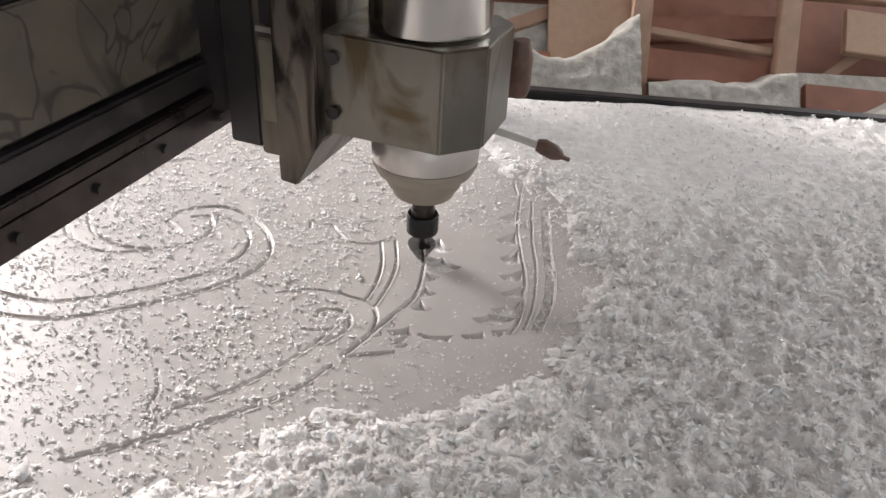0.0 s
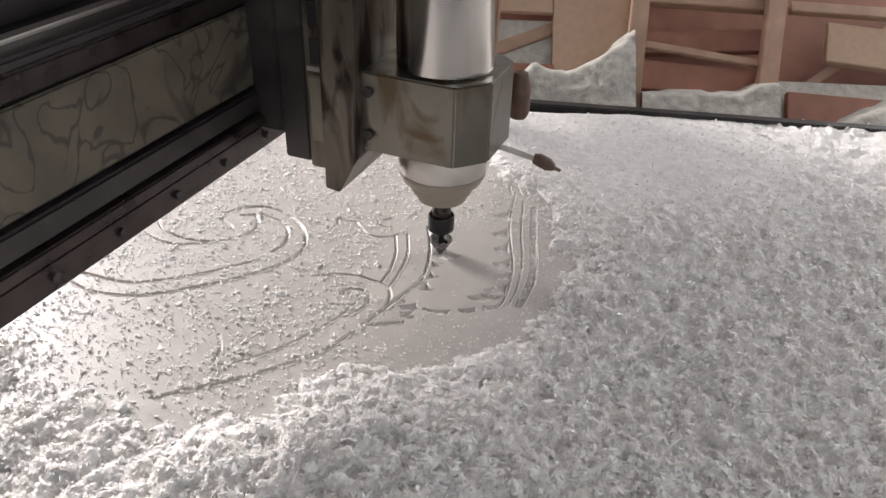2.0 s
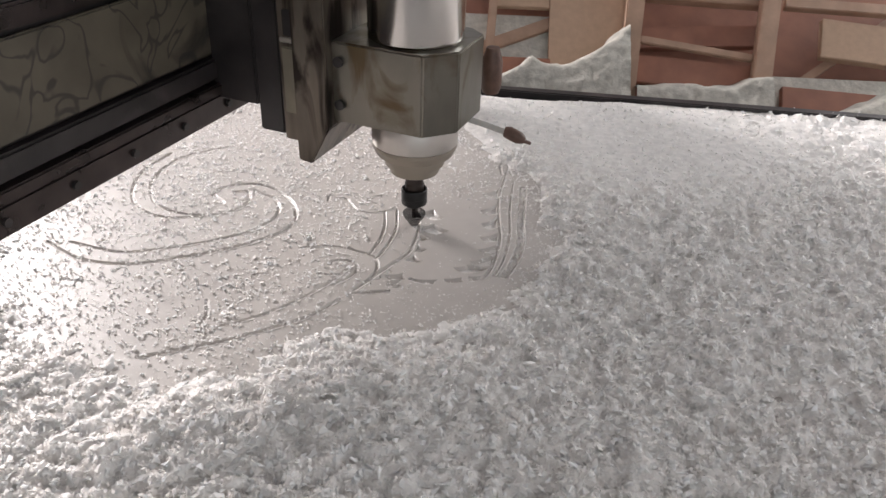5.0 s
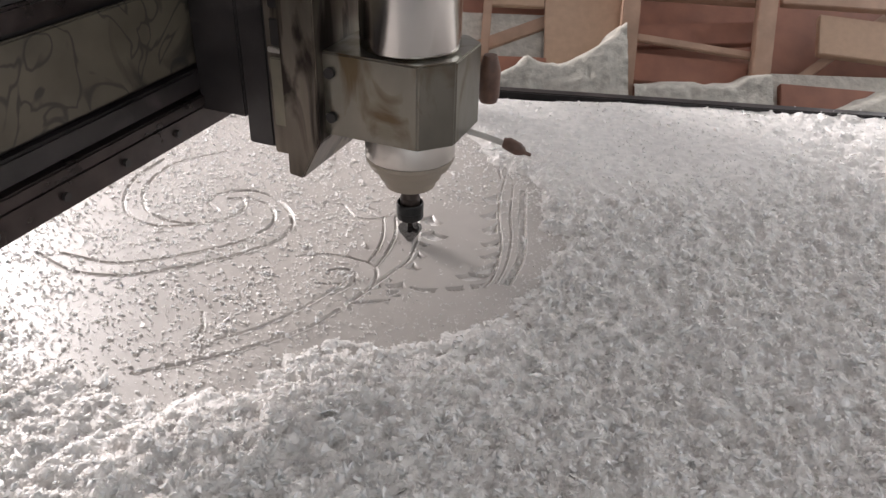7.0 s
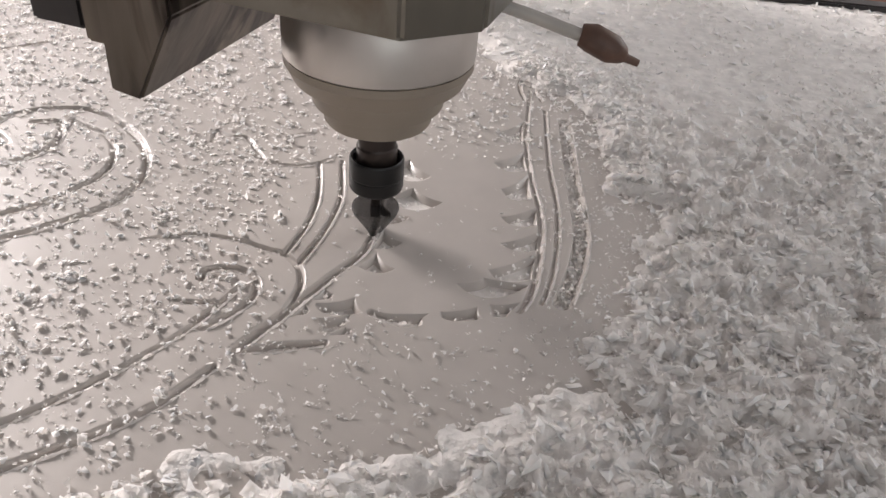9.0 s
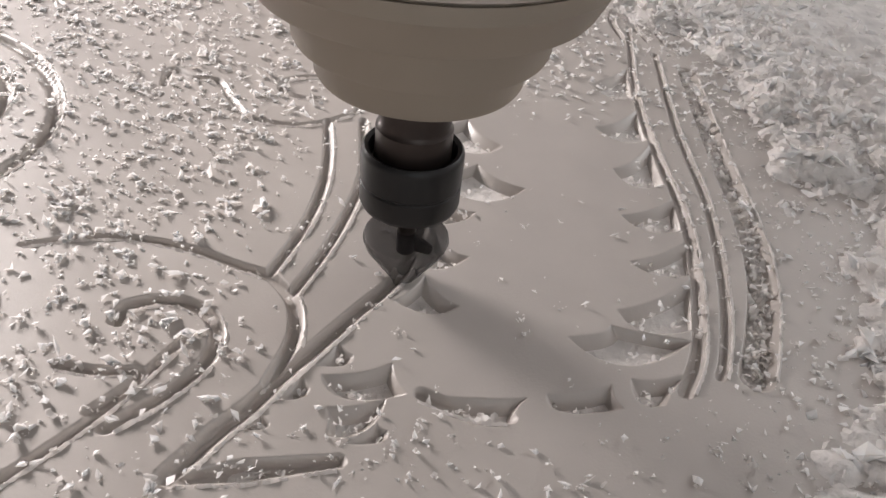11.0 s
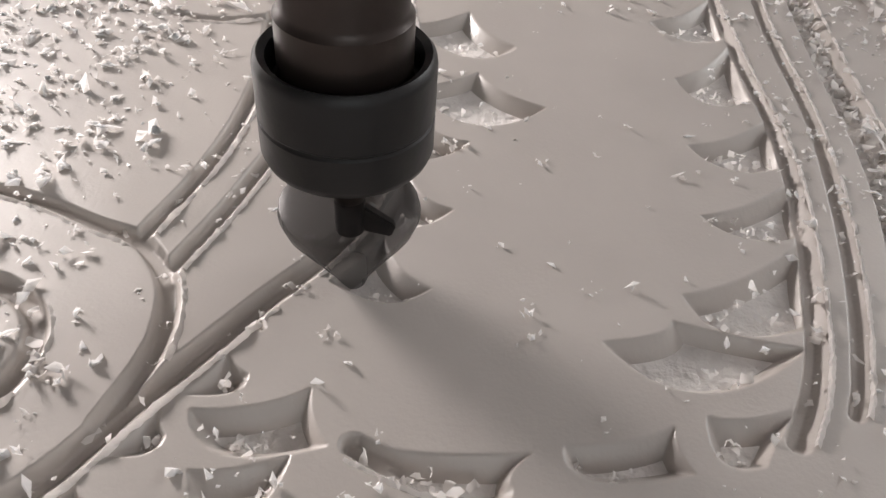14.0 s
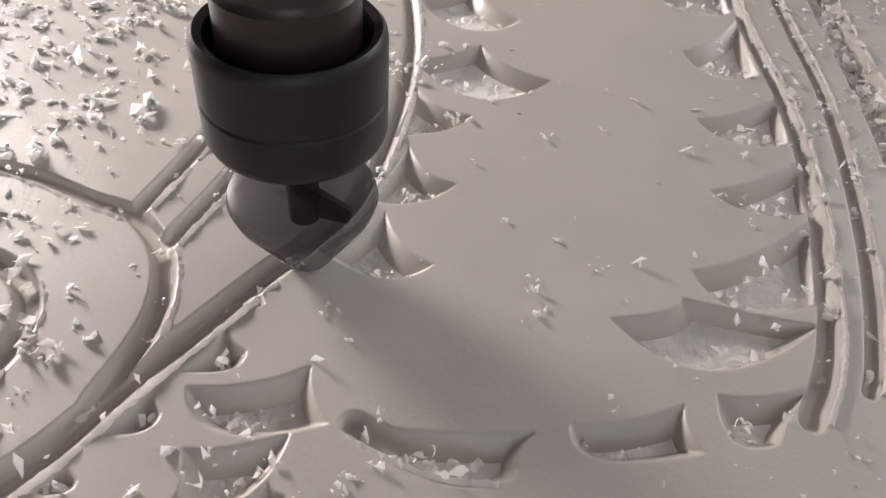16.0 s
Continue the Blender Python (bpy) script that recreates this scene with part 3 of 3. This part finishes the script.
            p = a * (1 - t) + c * t + s * (end[-1] - flank[0]) * 0.7
            cx.append(p[0])
            cy.append(p[1])
            cz.append(-rng.uniform(0.0005, 0.004))
            big.append(1.15)
    cx, cy, cz, big = np.array(cx), np.array(cy), np.array(cz), np.array(big)
    ob = new("groove_shavings", chips_mesh("groove_shavings", cx, cy, cz, big * (0.0008 + 0.0022 * rng.uniform(0, 1, len(cx))), rng, 1.2))
    tagged(ob, "fine white foam curls caught in the carved grooves", "shavings", kind="stuff")


def build_lit_edges():
    """Ragged pale ribbon added along one edge of each groove, for its window-lit wall."""
    rng = np.random.default_rng(19)
    verts, faces = [], []
    lines = []
    for line, half, deep in STROKES:
        along = np.concatenate([[0], np.cumsum(np.hypot(*np.diff(line, axis=0).T))])
        at = np.arange(0, along[-1], 0.0011)
        p = np.stack([np.interp(at, along, line[:, 0]), np.interp(at, along, line[:, 1])], 1)
        lines.append((p, np.interp(at, along, half)))
    for k, (p, h) in enumerate(lines):
        if len(p) < 8:
            continue
        d = np.gradient(p, axis=0)
        d /= np.hypot(d[:, 0], d[:, 1])[:, None] + 1e-9
        n = np.stack([-d[:, 1], d[:, 0]], 1)
        side = n[:, 0] * 0.74 - n[:, 1] * 0.67
        n = n * np.sign(side)[:, None]
        rough = value_noise(p[:, 0], p[:, 1], 0.0035, 71)
        open_edge = np.abs(side) > 0.12
        for j, (q, g) in enumerate(lines):
            if j != k:
                gap = np.hypot(p[:, None, 0] - q[None, :, 0] + n[:, None, 0] * h[:, None, None][:, 0], p[:, None, 1] - q[None, :, 1] + n[:, None, 1] * h[:, None, None][:, 0])
                open_edge &= (gap - g[None, :]).min(1) > 0.0003
        lip = 0.0014 * np.clip(rough, 0.25, 1) * np.clip(np.abs(side), 0.3, 1) + rng.normal(0, 0.00014, len(p))
        base = len(verts)
        for i in range(len(p)):
            for reach, z in ((-0.00035, -0.0009), (0.00018 + rng.normal(0, 0.00012), lip[i]), (0.0010 + rng.uniform(0, 0.0005), -0.0001)):
                e = p[i] + n[i] * (h[i] + reach)
                verts.append((e[0], e[1], z))
        for i in range(len(p) - 1):
            if open_edge[i] and open_edge[i + 1] and rough[i] > 0.14 and side[i] * side[i + 1] > 0:
                b = base + 3 * i
                faces += [(b, b + 1, b + 4, b + 3), (b + 1, b + 2, b + 5, b + 4)]
    me = bpy.data.meshes.new("groove_lit_edge")
    me.from_pydata(verts, [], faces)
    me.materials.append(CHIP)
    ob = new("groove_lit_edge", me)
    tagged(ob, "ragged white ribbon standing in for the lit edges of the carved grooves", "foam burr", kind="stuff")


build_lit_edges()
HEAPED = 150000
build_shavings()


# ---- the machine ----
def build_bed():
    bed = thing("machine_bed", "dark steel machine bed under the foam board", "machine bed")
    part("table", box_bm(-1.05, 1.4, -1.15, 0.50, -0.06, -0.0185, 0.003), BLACK, bed)
    for x in (-0.95, 1.3):
        for y in (-1.05, 0.4):
            part("leg", box_bm(x - 0.04, x + 0.04, y - 0.04, y + 0.04, -0.80, -0.06, 0.004), BLACK, bed)
    rail = thing("back_rail", "black steel rail along the far edge of the board", "rail")
    bm = box_bm(-1.05, 1.4, 0, 0.022, -0.06, 0.014, 0.002)
    part("bar", bm, BLACK, rail)
    rail.matrix_basis = pose(0.12, 0.556, 0, 0, 0, -4.6)
    # lip of the bed that carries the far rail
    part("lip", turn_bm(box_bm(-1.05, 1.4, -0.10, 0.0, -0.06, -0.0195, 0.002), pose(0, 0, 0)), BLACK, rail)


build_bed()

BEAM_TURN = -19.6


def build_gantry():
    """The bridge beam; x points out from its face, y along it."""
    g = thing("gantry_beam", "dark gantry beam with a reflection-mottled face and black linear rails", "gantry")
    part("beam", box_bm(-0.12, -0.012, -1.42, 0.70, 0.150, 0.325, 0.004), BLACK, g)
    part("face_plate", box_bm(-0.011, -0.004, -1.42, 0.70, 0.200, 0.292, 0.002), OLIVE, g, "mottled olive-grey face plate with painted dark reflection scribbles")
    part("lower_rail", box_bm(-0.03, 0.0, -1.42, 0.70, 0.118, 0.150, 0.003), RAIL, g, "dark greasy lower guide rail")
    part("rail_ledge", box_bm(-0.012, 0.006, -1.42, 0.70, 0.152, 0.166, 0.002), RAIL, g)
    part("lower_guide", box_bm(-0.012, 0.002, -1.42, 0.70, 0.170, 0.196, 0.003), BLACK, g)
    part("upper_rail", box_bm(-0.012, 0.006, -1.42, 0.70, 0.300, 0.322, 0.003), RAIL, g)
    part("top_cover", box_bm(-0.13, 0.012, -1.42, 0.70, 0.325, 0.335, 0.003), BLACK, g)
    part("top_strip", box_bm(-0.030, -0.016, -1.42, 0.70, 0.335, 0.339, 0.001), DULL, g, "bare metal strip along the top edge")
    # added dark block behind the top edge, hides the bright background and blocks high light
    part("background_blocker", box_bm(-0.125, -0.05, -1.42, 0.70, 0.336, 0.52, 0.004), BLACK, g)
    part("side_leg", box_bm(-0.11, -0.03, -1.419, -1.36, -0.80, 0.1495, 0.004), BLACK, g, "black steel leg beside the bed")
    part("side_leg", box_bm(-0.11, -0.034, 0.44, 0.499, 0.0145, 0.1495, 0.003), BLACK, g, "short black carriage that rides on the back rail")
    for k in range(16):
        y = -1.2 + 0.085 * k
        bm = lathe_bm([(0.0, 0.004), (0.0045, 0.004), (0.0045, 0.0)], 14)
        part("bolt", turn_bm(bm, pose(0.0, y, 0.134, 0, 90, 0)), BLACK, g)
    return g


def build_head():
    """The spindle head; the cutter's tip is its origin, x points out from the beam, y along it."""
    h = thing("spindle_head", "router head with silver spindle, black collet nut and whirling cutter", "spindle head")
    # spindle
    body = part("spindle_body", lathe_bm([(0.0, 0.250), (0.052, 0.250), (0.055, 0.253), (0.055, 0.62), (0.0, 0.62)], 72), STEEL, h, "polished steel spindle body", True)
    part("band", lathe_bm([(0.0553, 0.335), (0.0572, 0.337), (0.0572, 0.372), (0.0553, 0.374)], 72), DULL, body, "", True)
    part("lower_sleeve", lathe_bm([(0.0, 0.1575), (0.0515, 0.1575), (0.0522, 0.1565), (0.0522, 0.1245), (0.0512, 0.1235), (0.0, 0.1235)], 72), DULL, h, "bright turned lower sleeve", True)
    part("nose", lathe_bm([(0.0, 0.1234), (0.0518, 0.1234), (0.0518, 0.1190), (0.0508, 0.1176), (0.0474, 0.1102), (0.0466, 0.1092), (0.0392, 0.1085), (0.0378, 0.1076), (0.0368, 0.0958), (0.0362, 0.0946), (0.0322, 0.0943), (0.0312, 0.0935), (0.0306, 0.0850), (0.0296, 0.0834), (0.0, 0.0834)], 96), NOSE, h, "matte stepped nose cap", True)
    part("shaft", lathe_bm([(0.0, 0.0845), (0.0112, 0.0845), (0.0112, 0.0672), (0.0116, 0.0662), (0.0121, 0.0655), (0.0121, 0.052), (0.0, 0.052)], 48), SHAFT, h, "brown-tinted steel shaft", True)
    part("collet_nut", lathe_bm([(0.0124, 0.0530), (0.0132, 0.0530), (0.0140, 0.0578), (0.0154, 0.0585), (0.0162, 0.0576), (0.0164, 0.0564), (0.0164, 0.0470), (0.0161, 0.0466), (0.0161, 0.0462), (0.0164, 0.0458), (0.0164, 0.0392), (0.0158, 0.0376), (0.0142, 0.0364), (0.0058, 0.0362), (0.0, 0.0362)], 72), NUT, h, "black oxide collet nut", True)
    cutter = part("cutter", lathe_bm([(0.0, 0.0364), (0.0033, 0.0364), (0.0031, 0.0165), (0.0, 0.0165)], 24), SHAFT, h, "V-shaped engraving cutter spun to a blur", True)
    part("blade", lathe_bm([(0.0031, 0.0250), (0.0122, 0.0247), (0.0143, 0.0236), (0.0147, 0.0219), (0.0136, 0.0188), (0.0044, 0.0046), (0.0030, 0.0006), (0.0, 0.0)], 48), SPUN, cutter, "", True)
    part("web", turn_bm(prism_bm([(-0.0030, 0.0232), (0.0030, 0.0232), (0.0096, 0.0180), (0.0086, 0.0150), (0.0030, 0.0165)], -0.0012, 0.0012, 0.0004), pose(0, 0, 0, 90, 0, 25)), SHAFT, cutter)
    # clamp round the spindle
    o = [(-0.080, -0.060), (0.036, -0.062), (0.066, -0.030), (0.066, 0.045), (0.045, 0.064), (-0.080, 0.064)]
    clamp = part("spindle_clamp", prism_bm(o, 0.156, 0.250, 0.002), BRUSHED, h, "brushed aluminium spindle clamp with oily stains")
    for z in (0.178, 0.228):
        part("clamp_screw", turn_bm(lathe_bm([(0.0, 0.004), (0.006, 0.004), (0.006, -0.002)], 16), pose(-0.066, -0.0605, z, 90, 0, 0)), BLACK, clamp)
    # slide plates between clamp and beam
    part("side_bracket", turn_bm(prism_bm([(-0.075, 0.150), (-0.100, 0.102), (-0.118, 0.104), (-0.118, 0.60), (-0.075, 0.60)], -0.060, 0.075, 0.0015), pose(0, 0, 0, 90, 0, 0) @ Matrix.Scale(1, 4)), WORN, h, "worn steel bracket with a slanted foot")
    slide = part("slide_plate", box_bm(-0.150, -0.119, -0.052, 0.085, 0.116, 0.60, 0.002), WORN, h, "worn slide plate with long slots")
    part("inset_plate", box_bm(-0.145, -0.125, -0.0550, -0.049, 0.152, 0.232, 0.0015), INSET, slide, "pale olive inset plate")
    for z0, z1 in ((0.244, 0.275), (0.285, 0.315)):
        part("slot", box_bm(-0.143, -0.127, -0.0535, -0.049, z0, z1, 0.0015), BLACK, slide)
    part("slot_rim", box_bm(-0.148, -0.122, -0.0530, -0.049, 0.236, 0.243, 0.001), DULL, slide, "bare metal rim under the slot")
    part("carriage_block", box_bm(-0.186, -0.151, -0.050, 0.095, 0.121, 0.62, 0.002), BLACK, h, "black carriage block")
    part("back_plate", box_bm(-0.250, -0.187, -0.050, 0.14, 0.152, 0.64, 0.002), BLACK, h, "black carriage back plate")
    part("side_cover", lathe_bm([(0.0, 0.165), (0.010, 0.165), (0.013, 0.172), (0.013, 0.205), (0.008, 0.222), (0.0, 0.224)], 24, (0.062, 0.09)), RUBBER, h, "dark red-brown hose fitting", True)
    for z in (0.19, 0.30, 0.41):
        part("bracket_screw", turn_bm(lathe_bm([(0.0, 0.005), (0.0055, 0.005), (0.006, -0.001)], 14), pose(-0.100, -0.0605, z, 90, 0, 0)), BLACK, h)
    # air nozzle
    nozzle = part("nozzle_hose", tube_bm([(0.055, 0.03, 0.150), (0.075, 0.035, 0.145), (0.095, 0.038, 0.140), (0.108, 0.040, 0.137)], 0.0035), HOSE, h, "clear plastic air hose", True)
    part("nozzle_tip", tube_bm([(0.100, 0.039, 0.139), (0.106, 0.040, 0.138), (0.118, 0.041, 0.1335), (0.124, 0.042, 0.131), (0.126, 0.042, 0.130), (0.133, 0.043, 0.128)], [0.006, 0.008, 0.008, 0.005, 0.0025, 0.002]), RUBBER, nozzle, "brown nozzle tip", True)
    return h


gantry = build_gantry()
head = build_head()


# ---- beyond the machine ----
LEAN = pose(0.445, 0.9, -0.117, -46, 0, 0)


def build_back():
    """Timber frames that lean back against a low partition, half buried in shavings; u runs along, v up the lean."""

    def timber(name, label, u0, u1, v0, v1, d0=0.0, d1=0.03, mat=WOOD, turn=0.0, cat="timber", group=""):
        mid = Matrix.Translation(((u0 + u1) / 2, 0, (v0 + v1) / 2))
        ob = thing(name, label, cat, LEAN @ mid @ pose(0, 0, 0, 0, turn, 0), group)
        part("board", box_bm(-(u1 - u0) / 2, (u1 - u0) / 2, d0, d1, -(v1 - v0) / 2, (v1 - v0) / 2, 0.002), mat, ob)
        return ob

    part_wall = finish("partition", box_bm(-1.6, 2.19, 1.50, 1.56, -0.80, 0.40, 0.0), WALL)
    tagged(part_wall, "low grey plastered partition behind the timber", "wall", kind="structure")
    tagged(finish("shelf_wall", turn_bm(box_bm(-2.0, 1.65, 0.09, 0.11, -0.27, 0.65, 0.0), LEAN), REDWOOD), "red-brown board behind the leaning timber frames", "wall", kind="structure")
    bench = thing("low_bench", "low timber bench under heaped shavings", "bench")
    part("top", box_bm(-1.6, 2.15, 0.60, 1.49, -0.36, -0.31, 0.003), WOOD, bench)
    for x in (-1.5, 0.5, 2.05):
        part("trestle", box_bm(x - 0.04, x + 0.04, 0.65, 1.45, -0.80, -0.36, 0.003), WOOD, bench)
    timber("upright_post", "planed timber post leaning in the shavings", 0.000, 0.038, -0.27, 0.65, -0.035, 0.0, turn=5.5, group="timber posts")
    timber("upright_post", "planed timber post leaning in the shavings", 0.300, 0.340, -0.27, 0.65, -0.035, 0.0, turn=8.5, group="timber posts")
    timber("upright_post", "thin planed timber post behind the spindle", -0.312, -0.292, -0.27, 0.65, 0.0, 0.02, turn=2, group="timber posts")
    timber("fibreboard_panel", "brown fibreboard panel with a notched corner", -0.170, 0.012, 0.062, 0.65, 0.004, 0.016, MDF, cat="panel")
    timber("fibreboard_panel", "brown fibreboard panel high on the frame", -0.300, -0.171, 0.217, 0.65, 0.004, 0.016, MDF, cat="panel")
    timber("cross_rail", "reddish timber rail between posts", 0.03, 0.31, 0.030, 0.100, 0.0, 0.025, REDWOOD, 4, group="cross rails")
    timber("cross_rail", "reddish timber rail between posts", 0.03, 0.33, 0.150, 0.205, 0.03, 0.05, REDWOOD, -4, group="cross rails")
    timber("cross_rail", "planed timber rail high between posts", 0.03, 0.35, 0.250, 0.275, 0.0, 0.025, WOOD, 2, group="cross rails")
    timber("cross_rail", "reddish timber rail low behind the spindle", -0.55, -0.165, 0.040, 0.088, 0.0, 0.025, REDWOOD, 0, group="cross rails")
    timber("cross_rail", "reddish wide board beyond the second post", 0.35, 1.0, -0.06, 0.03, 0.0, 0.02, REDWOOD, 3, group="cross rails")
    timber("cross_rail", "brown wide board beyond the second post", 0.45, 1.0, 0.10, 0.20, 0.01, 0.03, MDF, 6, group="cross rails")
    timber("cross_rail", "planed timber rail high beyond the second post", 0.37, 1.0, 0.235, 0.262, 0.0, 0.02, WOOD, 2, group="cross rails")
    timber("slanted_batten", "slanted batten dusted with shavings", 0.035, 0.335, 0.112, 0.130, -0.012, 0.0, WOOD, 8, group="slanted battens")
    timber("slanted_batten", "slanted batten behind the thin post", -0.36, -0.15, 0.135, 0.165, 0.02, 0.04, WOOD, -24, group="slanted battens")
    timber("slanted_batten", "slanted batten beyond the second post", 0.36, 0.75, 0.18, 0.20, 0.035, 0.05, WOOD, -38, group="slanted battens")


build_back()


def build_heaps():
    def mound(u0, u1, crest, seed):
        gu, gv = np.arange(u0, u1, 0.006), np.arange(-0.275, max(c[1] for c in crest) + 0.03, 0.006)
        u, v = np.meshgrid(gu, gv)
        top = np.interp(u, [c[0] for c in crest], [c[1] for c in crest]) + (value_noise(u, v, 0.03, seed + 3) - 0.5) * 0.012
        lump = (value_noise(u, v, 0.045, seed) - 0.5) * 0.008 + (value_noise(u, v, 0.016, seed + 1) - 0.5) * 0.005 + (value_noise(u, v, 0.007, seed + 2) - 0.5) * 0.0045
        d = -(0.052 * step(0.006, -0.035, v - top) + lump * step(0.0, -0.02, v - top)) + 0.03 * step(-0.005, 0.012, v - top)
        me = grid_mesh("shavings_heap", gu, gv, d, SHADED_HEAP, True)
        me.transform(LEAN @ Matrix(((1, 0, 0, 0), (0, 0, 1, 0), (0, 1, 0, 0), (0, 0, 0, 1))))
        ob = new("shavings_heap", me)
        tagged(ob, "bank of pale shavings and dust against the timber frames", "shavings", kind="stuff")

    mound(-0.9, 0.012, [(-0.9, 0.06), (-0.45, 0.02), (-0.30, 0.03), (-0.268, 0.045), (-0.213, 0.088), (-0.143, 0.070), (-0.067, 0.112), (-0.02, 0.155), (0.012, 0.185)], 41)
    mound(0.020, 0.315, [(0.02, 0.033), (0.158, 0.037), (0.22, 0.040), (0.29, 0.066), (0.32, 0.07)], 51)
    mound(0.325, 1.2, [(0.32, -0.05), (0.45, -0.02), (0.55, 0.03), (0.65, 0.06), (0.8, 0.04), (1.2, 0.0)], 61)


build_heaps()


# ---- the workshop ----
def wall_with_window(name, along, at, lo, hi, z0, z1, w0, w1, v0, v1):
    """A wall with one opening; along is the axis it runs on."""
    bm = bmesh.new()
    for a0, a1, b0, b1 in ((lo, w0, z0, z1), (w1, hi, z0, z1), (w0, w1, z0, v0), (w0, w1, v1, z1)):
        if along == "x":
            box_bm(a0, a1, at, at + 0.15, b0, b1, 0, bm)
        else:
            box_bm(at, at + 0.15, a0, a1, b0, b1, 0, bm)
    ob = finish(name, bm, WALL)
    return tagged(ob, "grey plastered workshop wall with a wide opening", "wall", kind="structure")


def build_room():
    tagged(finish("floor", box_bm(-4, 2.35, -4, 4, -0.95, -0.80, 0), FLOOR), "dusty concrete workshop floor", "floor", kind="structure")
    tagged(finish("ceiling", box_bm(-4, 2.35, -4, 4, 2.6, 2.7, 0), WALL), "grey workshop ceiling", "ceiling", kind="structure")
    wall_with_window("wall_north", "x", 3.85, -4, 2.35, -0.8, 2.6, -3.2, -1.8, 0.9, 2.1)
    wall_with_window("wall_south", "x", -4.0, -4, 2.35, -0.8, 2.6, 0.1, 2.15, 0.6, 2.4)
    wall_with_window("wall_west", "y", -4.0, -3.85, 3.85, -0.8, 2.6, 2.4, 3.75, 0.9, 2.4)
    wall_with_window("wall_east", "y", 2.2, -3.85, 3.85, -0.8, 2.6, 0.8, 2.1, 0.5, 1.45)


build_room()
window_light("window_light_west", (-3.8, 3.3, 1.65), (0, 0.1, 0), 1.7, 1.3, 670, (1.0, 0.95, 0.93))
window_light("window_light_east", (2.15, 1.45, 0.95), (0.5, 0.15, 0), 1.3, 0.9, 21, (0.96, 1.0, 0.99))
window_light("window_light_south", (1.12, -3.8, 1.5), (0.2, 0.2, 0), 2.0, 1.7, 21.5, (0.95, 1.0, 0.95))


# ---- what moves ----
def motions():
    # seconds, then the cutter tip's place
    tips = [
        (0, 0.0529, 0.0808, -0.0050),
        (0.5, 0.0581, 0.0763, -0.0050),
        (1, 0.0657, 0.0872, -0.0050),
        (1.5, 0.0659, 0.0936, -0.0050),
        (2, 0.0687, 0.0762, -0.0050),
        (2.5, 0.0796, 0.0852, -0.0050),
        (3, 0.0772, 0.0790, -0.0050),
        (3.5, 0.0650, 0.0754, -0.0050),
        (4, 0.0552, 0.0794, -0.0050),
        (4.5, 0.0495, 0.0794, -0.0050),
        (6.8, 0.0492, 0.0520, -0.0050),
        (7, 0.0472, 0.0553, -0.0050),
        (7.3, 0.0533, 0.0420, -0.0050),
        (7.6, 0.0477, 0.0387, -0.0050),
        (7.9, 0.0520, 0.0531, -0.0050),
        (8.2, 0.0534, 0.0473, -0.0050),
        (10.3, 0.0508, 0.0189, -0.0050),
        (10.5, 0.0483, 0.0189, -0.0050),
        (10.7, 0.0474, 0.0117, -0.0050),
        (10.9, 0.0475, 0.0084, -0.0050),
        (11.1, 0.0495, 0.0024, -0.0050),
        (11.3, 0.0527, 0.0025, -0.0050),
        (11.5, 0.0544, 0.0110, -0.0050),
        (11.7, 0.0561, 0.0166, -0.0050),
        (11.9, 0.0538, 0.0088, -0.0050),
        (12.1, 0.0521, 0.0034, -0.0050),
        (12.3, 0.0536, -0.0012, -0.0050),
        (12.5, 0.0586, -0.0049, -0.0050),
        (12.7, 0.0622, -0.0052, -0.0050),
        (12.9, 0.0679, 0.0002, -0.0050),
        (13.1, 0.0696, 0.0011, -0.0050),
        (13.3, 0.0647, -0.0034, -0.0050),
        (13.5, 0.0600, -0.0028, -0.0050),
        (13.7, 0.0564, -0.0051, -0.0050),
        (13.9, 0.0525, -0.0048, -0.0050),
        (14.1, 0.0479, -0.0039, -0.0050),
        (14.3, 0.0448, -0.0027, -0.0050),
        (14.5, 0.0423, -0.0011, -0.0050),
        (14.7, 0.0410, -0.0036, -0.0050),
        (14.9, 0.0408, -0.0069, -0.0050),
        (15.1, 0.0419, -0.0104, -0.0050),
        (15.3, 0.0451, -0.0109, -0.0050),
        (15.4, 0.0482, -0.0087, -0.0050),
        (15.5, 0.0501, -0.0036, -0.0050),
        (15.7, 0.0488, -0.0049, -0.0050),
        (15.8, 0.0462, -0.0072, -0.0050),
        (16, 0.0417, -0.0096, -0.0050),
    ]
    walk(head, [(t, pose(x, y, z, 0, 0, BEAM_TURN)) for t, x, y, z in tips])
    # how far the beam has gone out along its normal
    out = Vector((math.cos(radians(BEAM_TURN)), math.sin(radians(BEAM_TURN)), 0))
    rows = []
    for t, shift in ((0, -0.0026), (0.5, -0.0030), (1, 0.0018), (1.5, 0.0000), (2, 0.0014), (2.5, 0.0091), (3, -0.0042), (3.5, -0.0217), (4, -0.0371), (4.5, -0.0429), (7, -0.0432), (8.2, -0.0164), (16, -0.0164)):
        at = Vector((-0.149, 0.121, 0)) + shift * out
        rows.append((t, pose(at.x, at.y, 0, 0, 0, BEAM_TURN)))
    walk(gantry, rows)


motions()
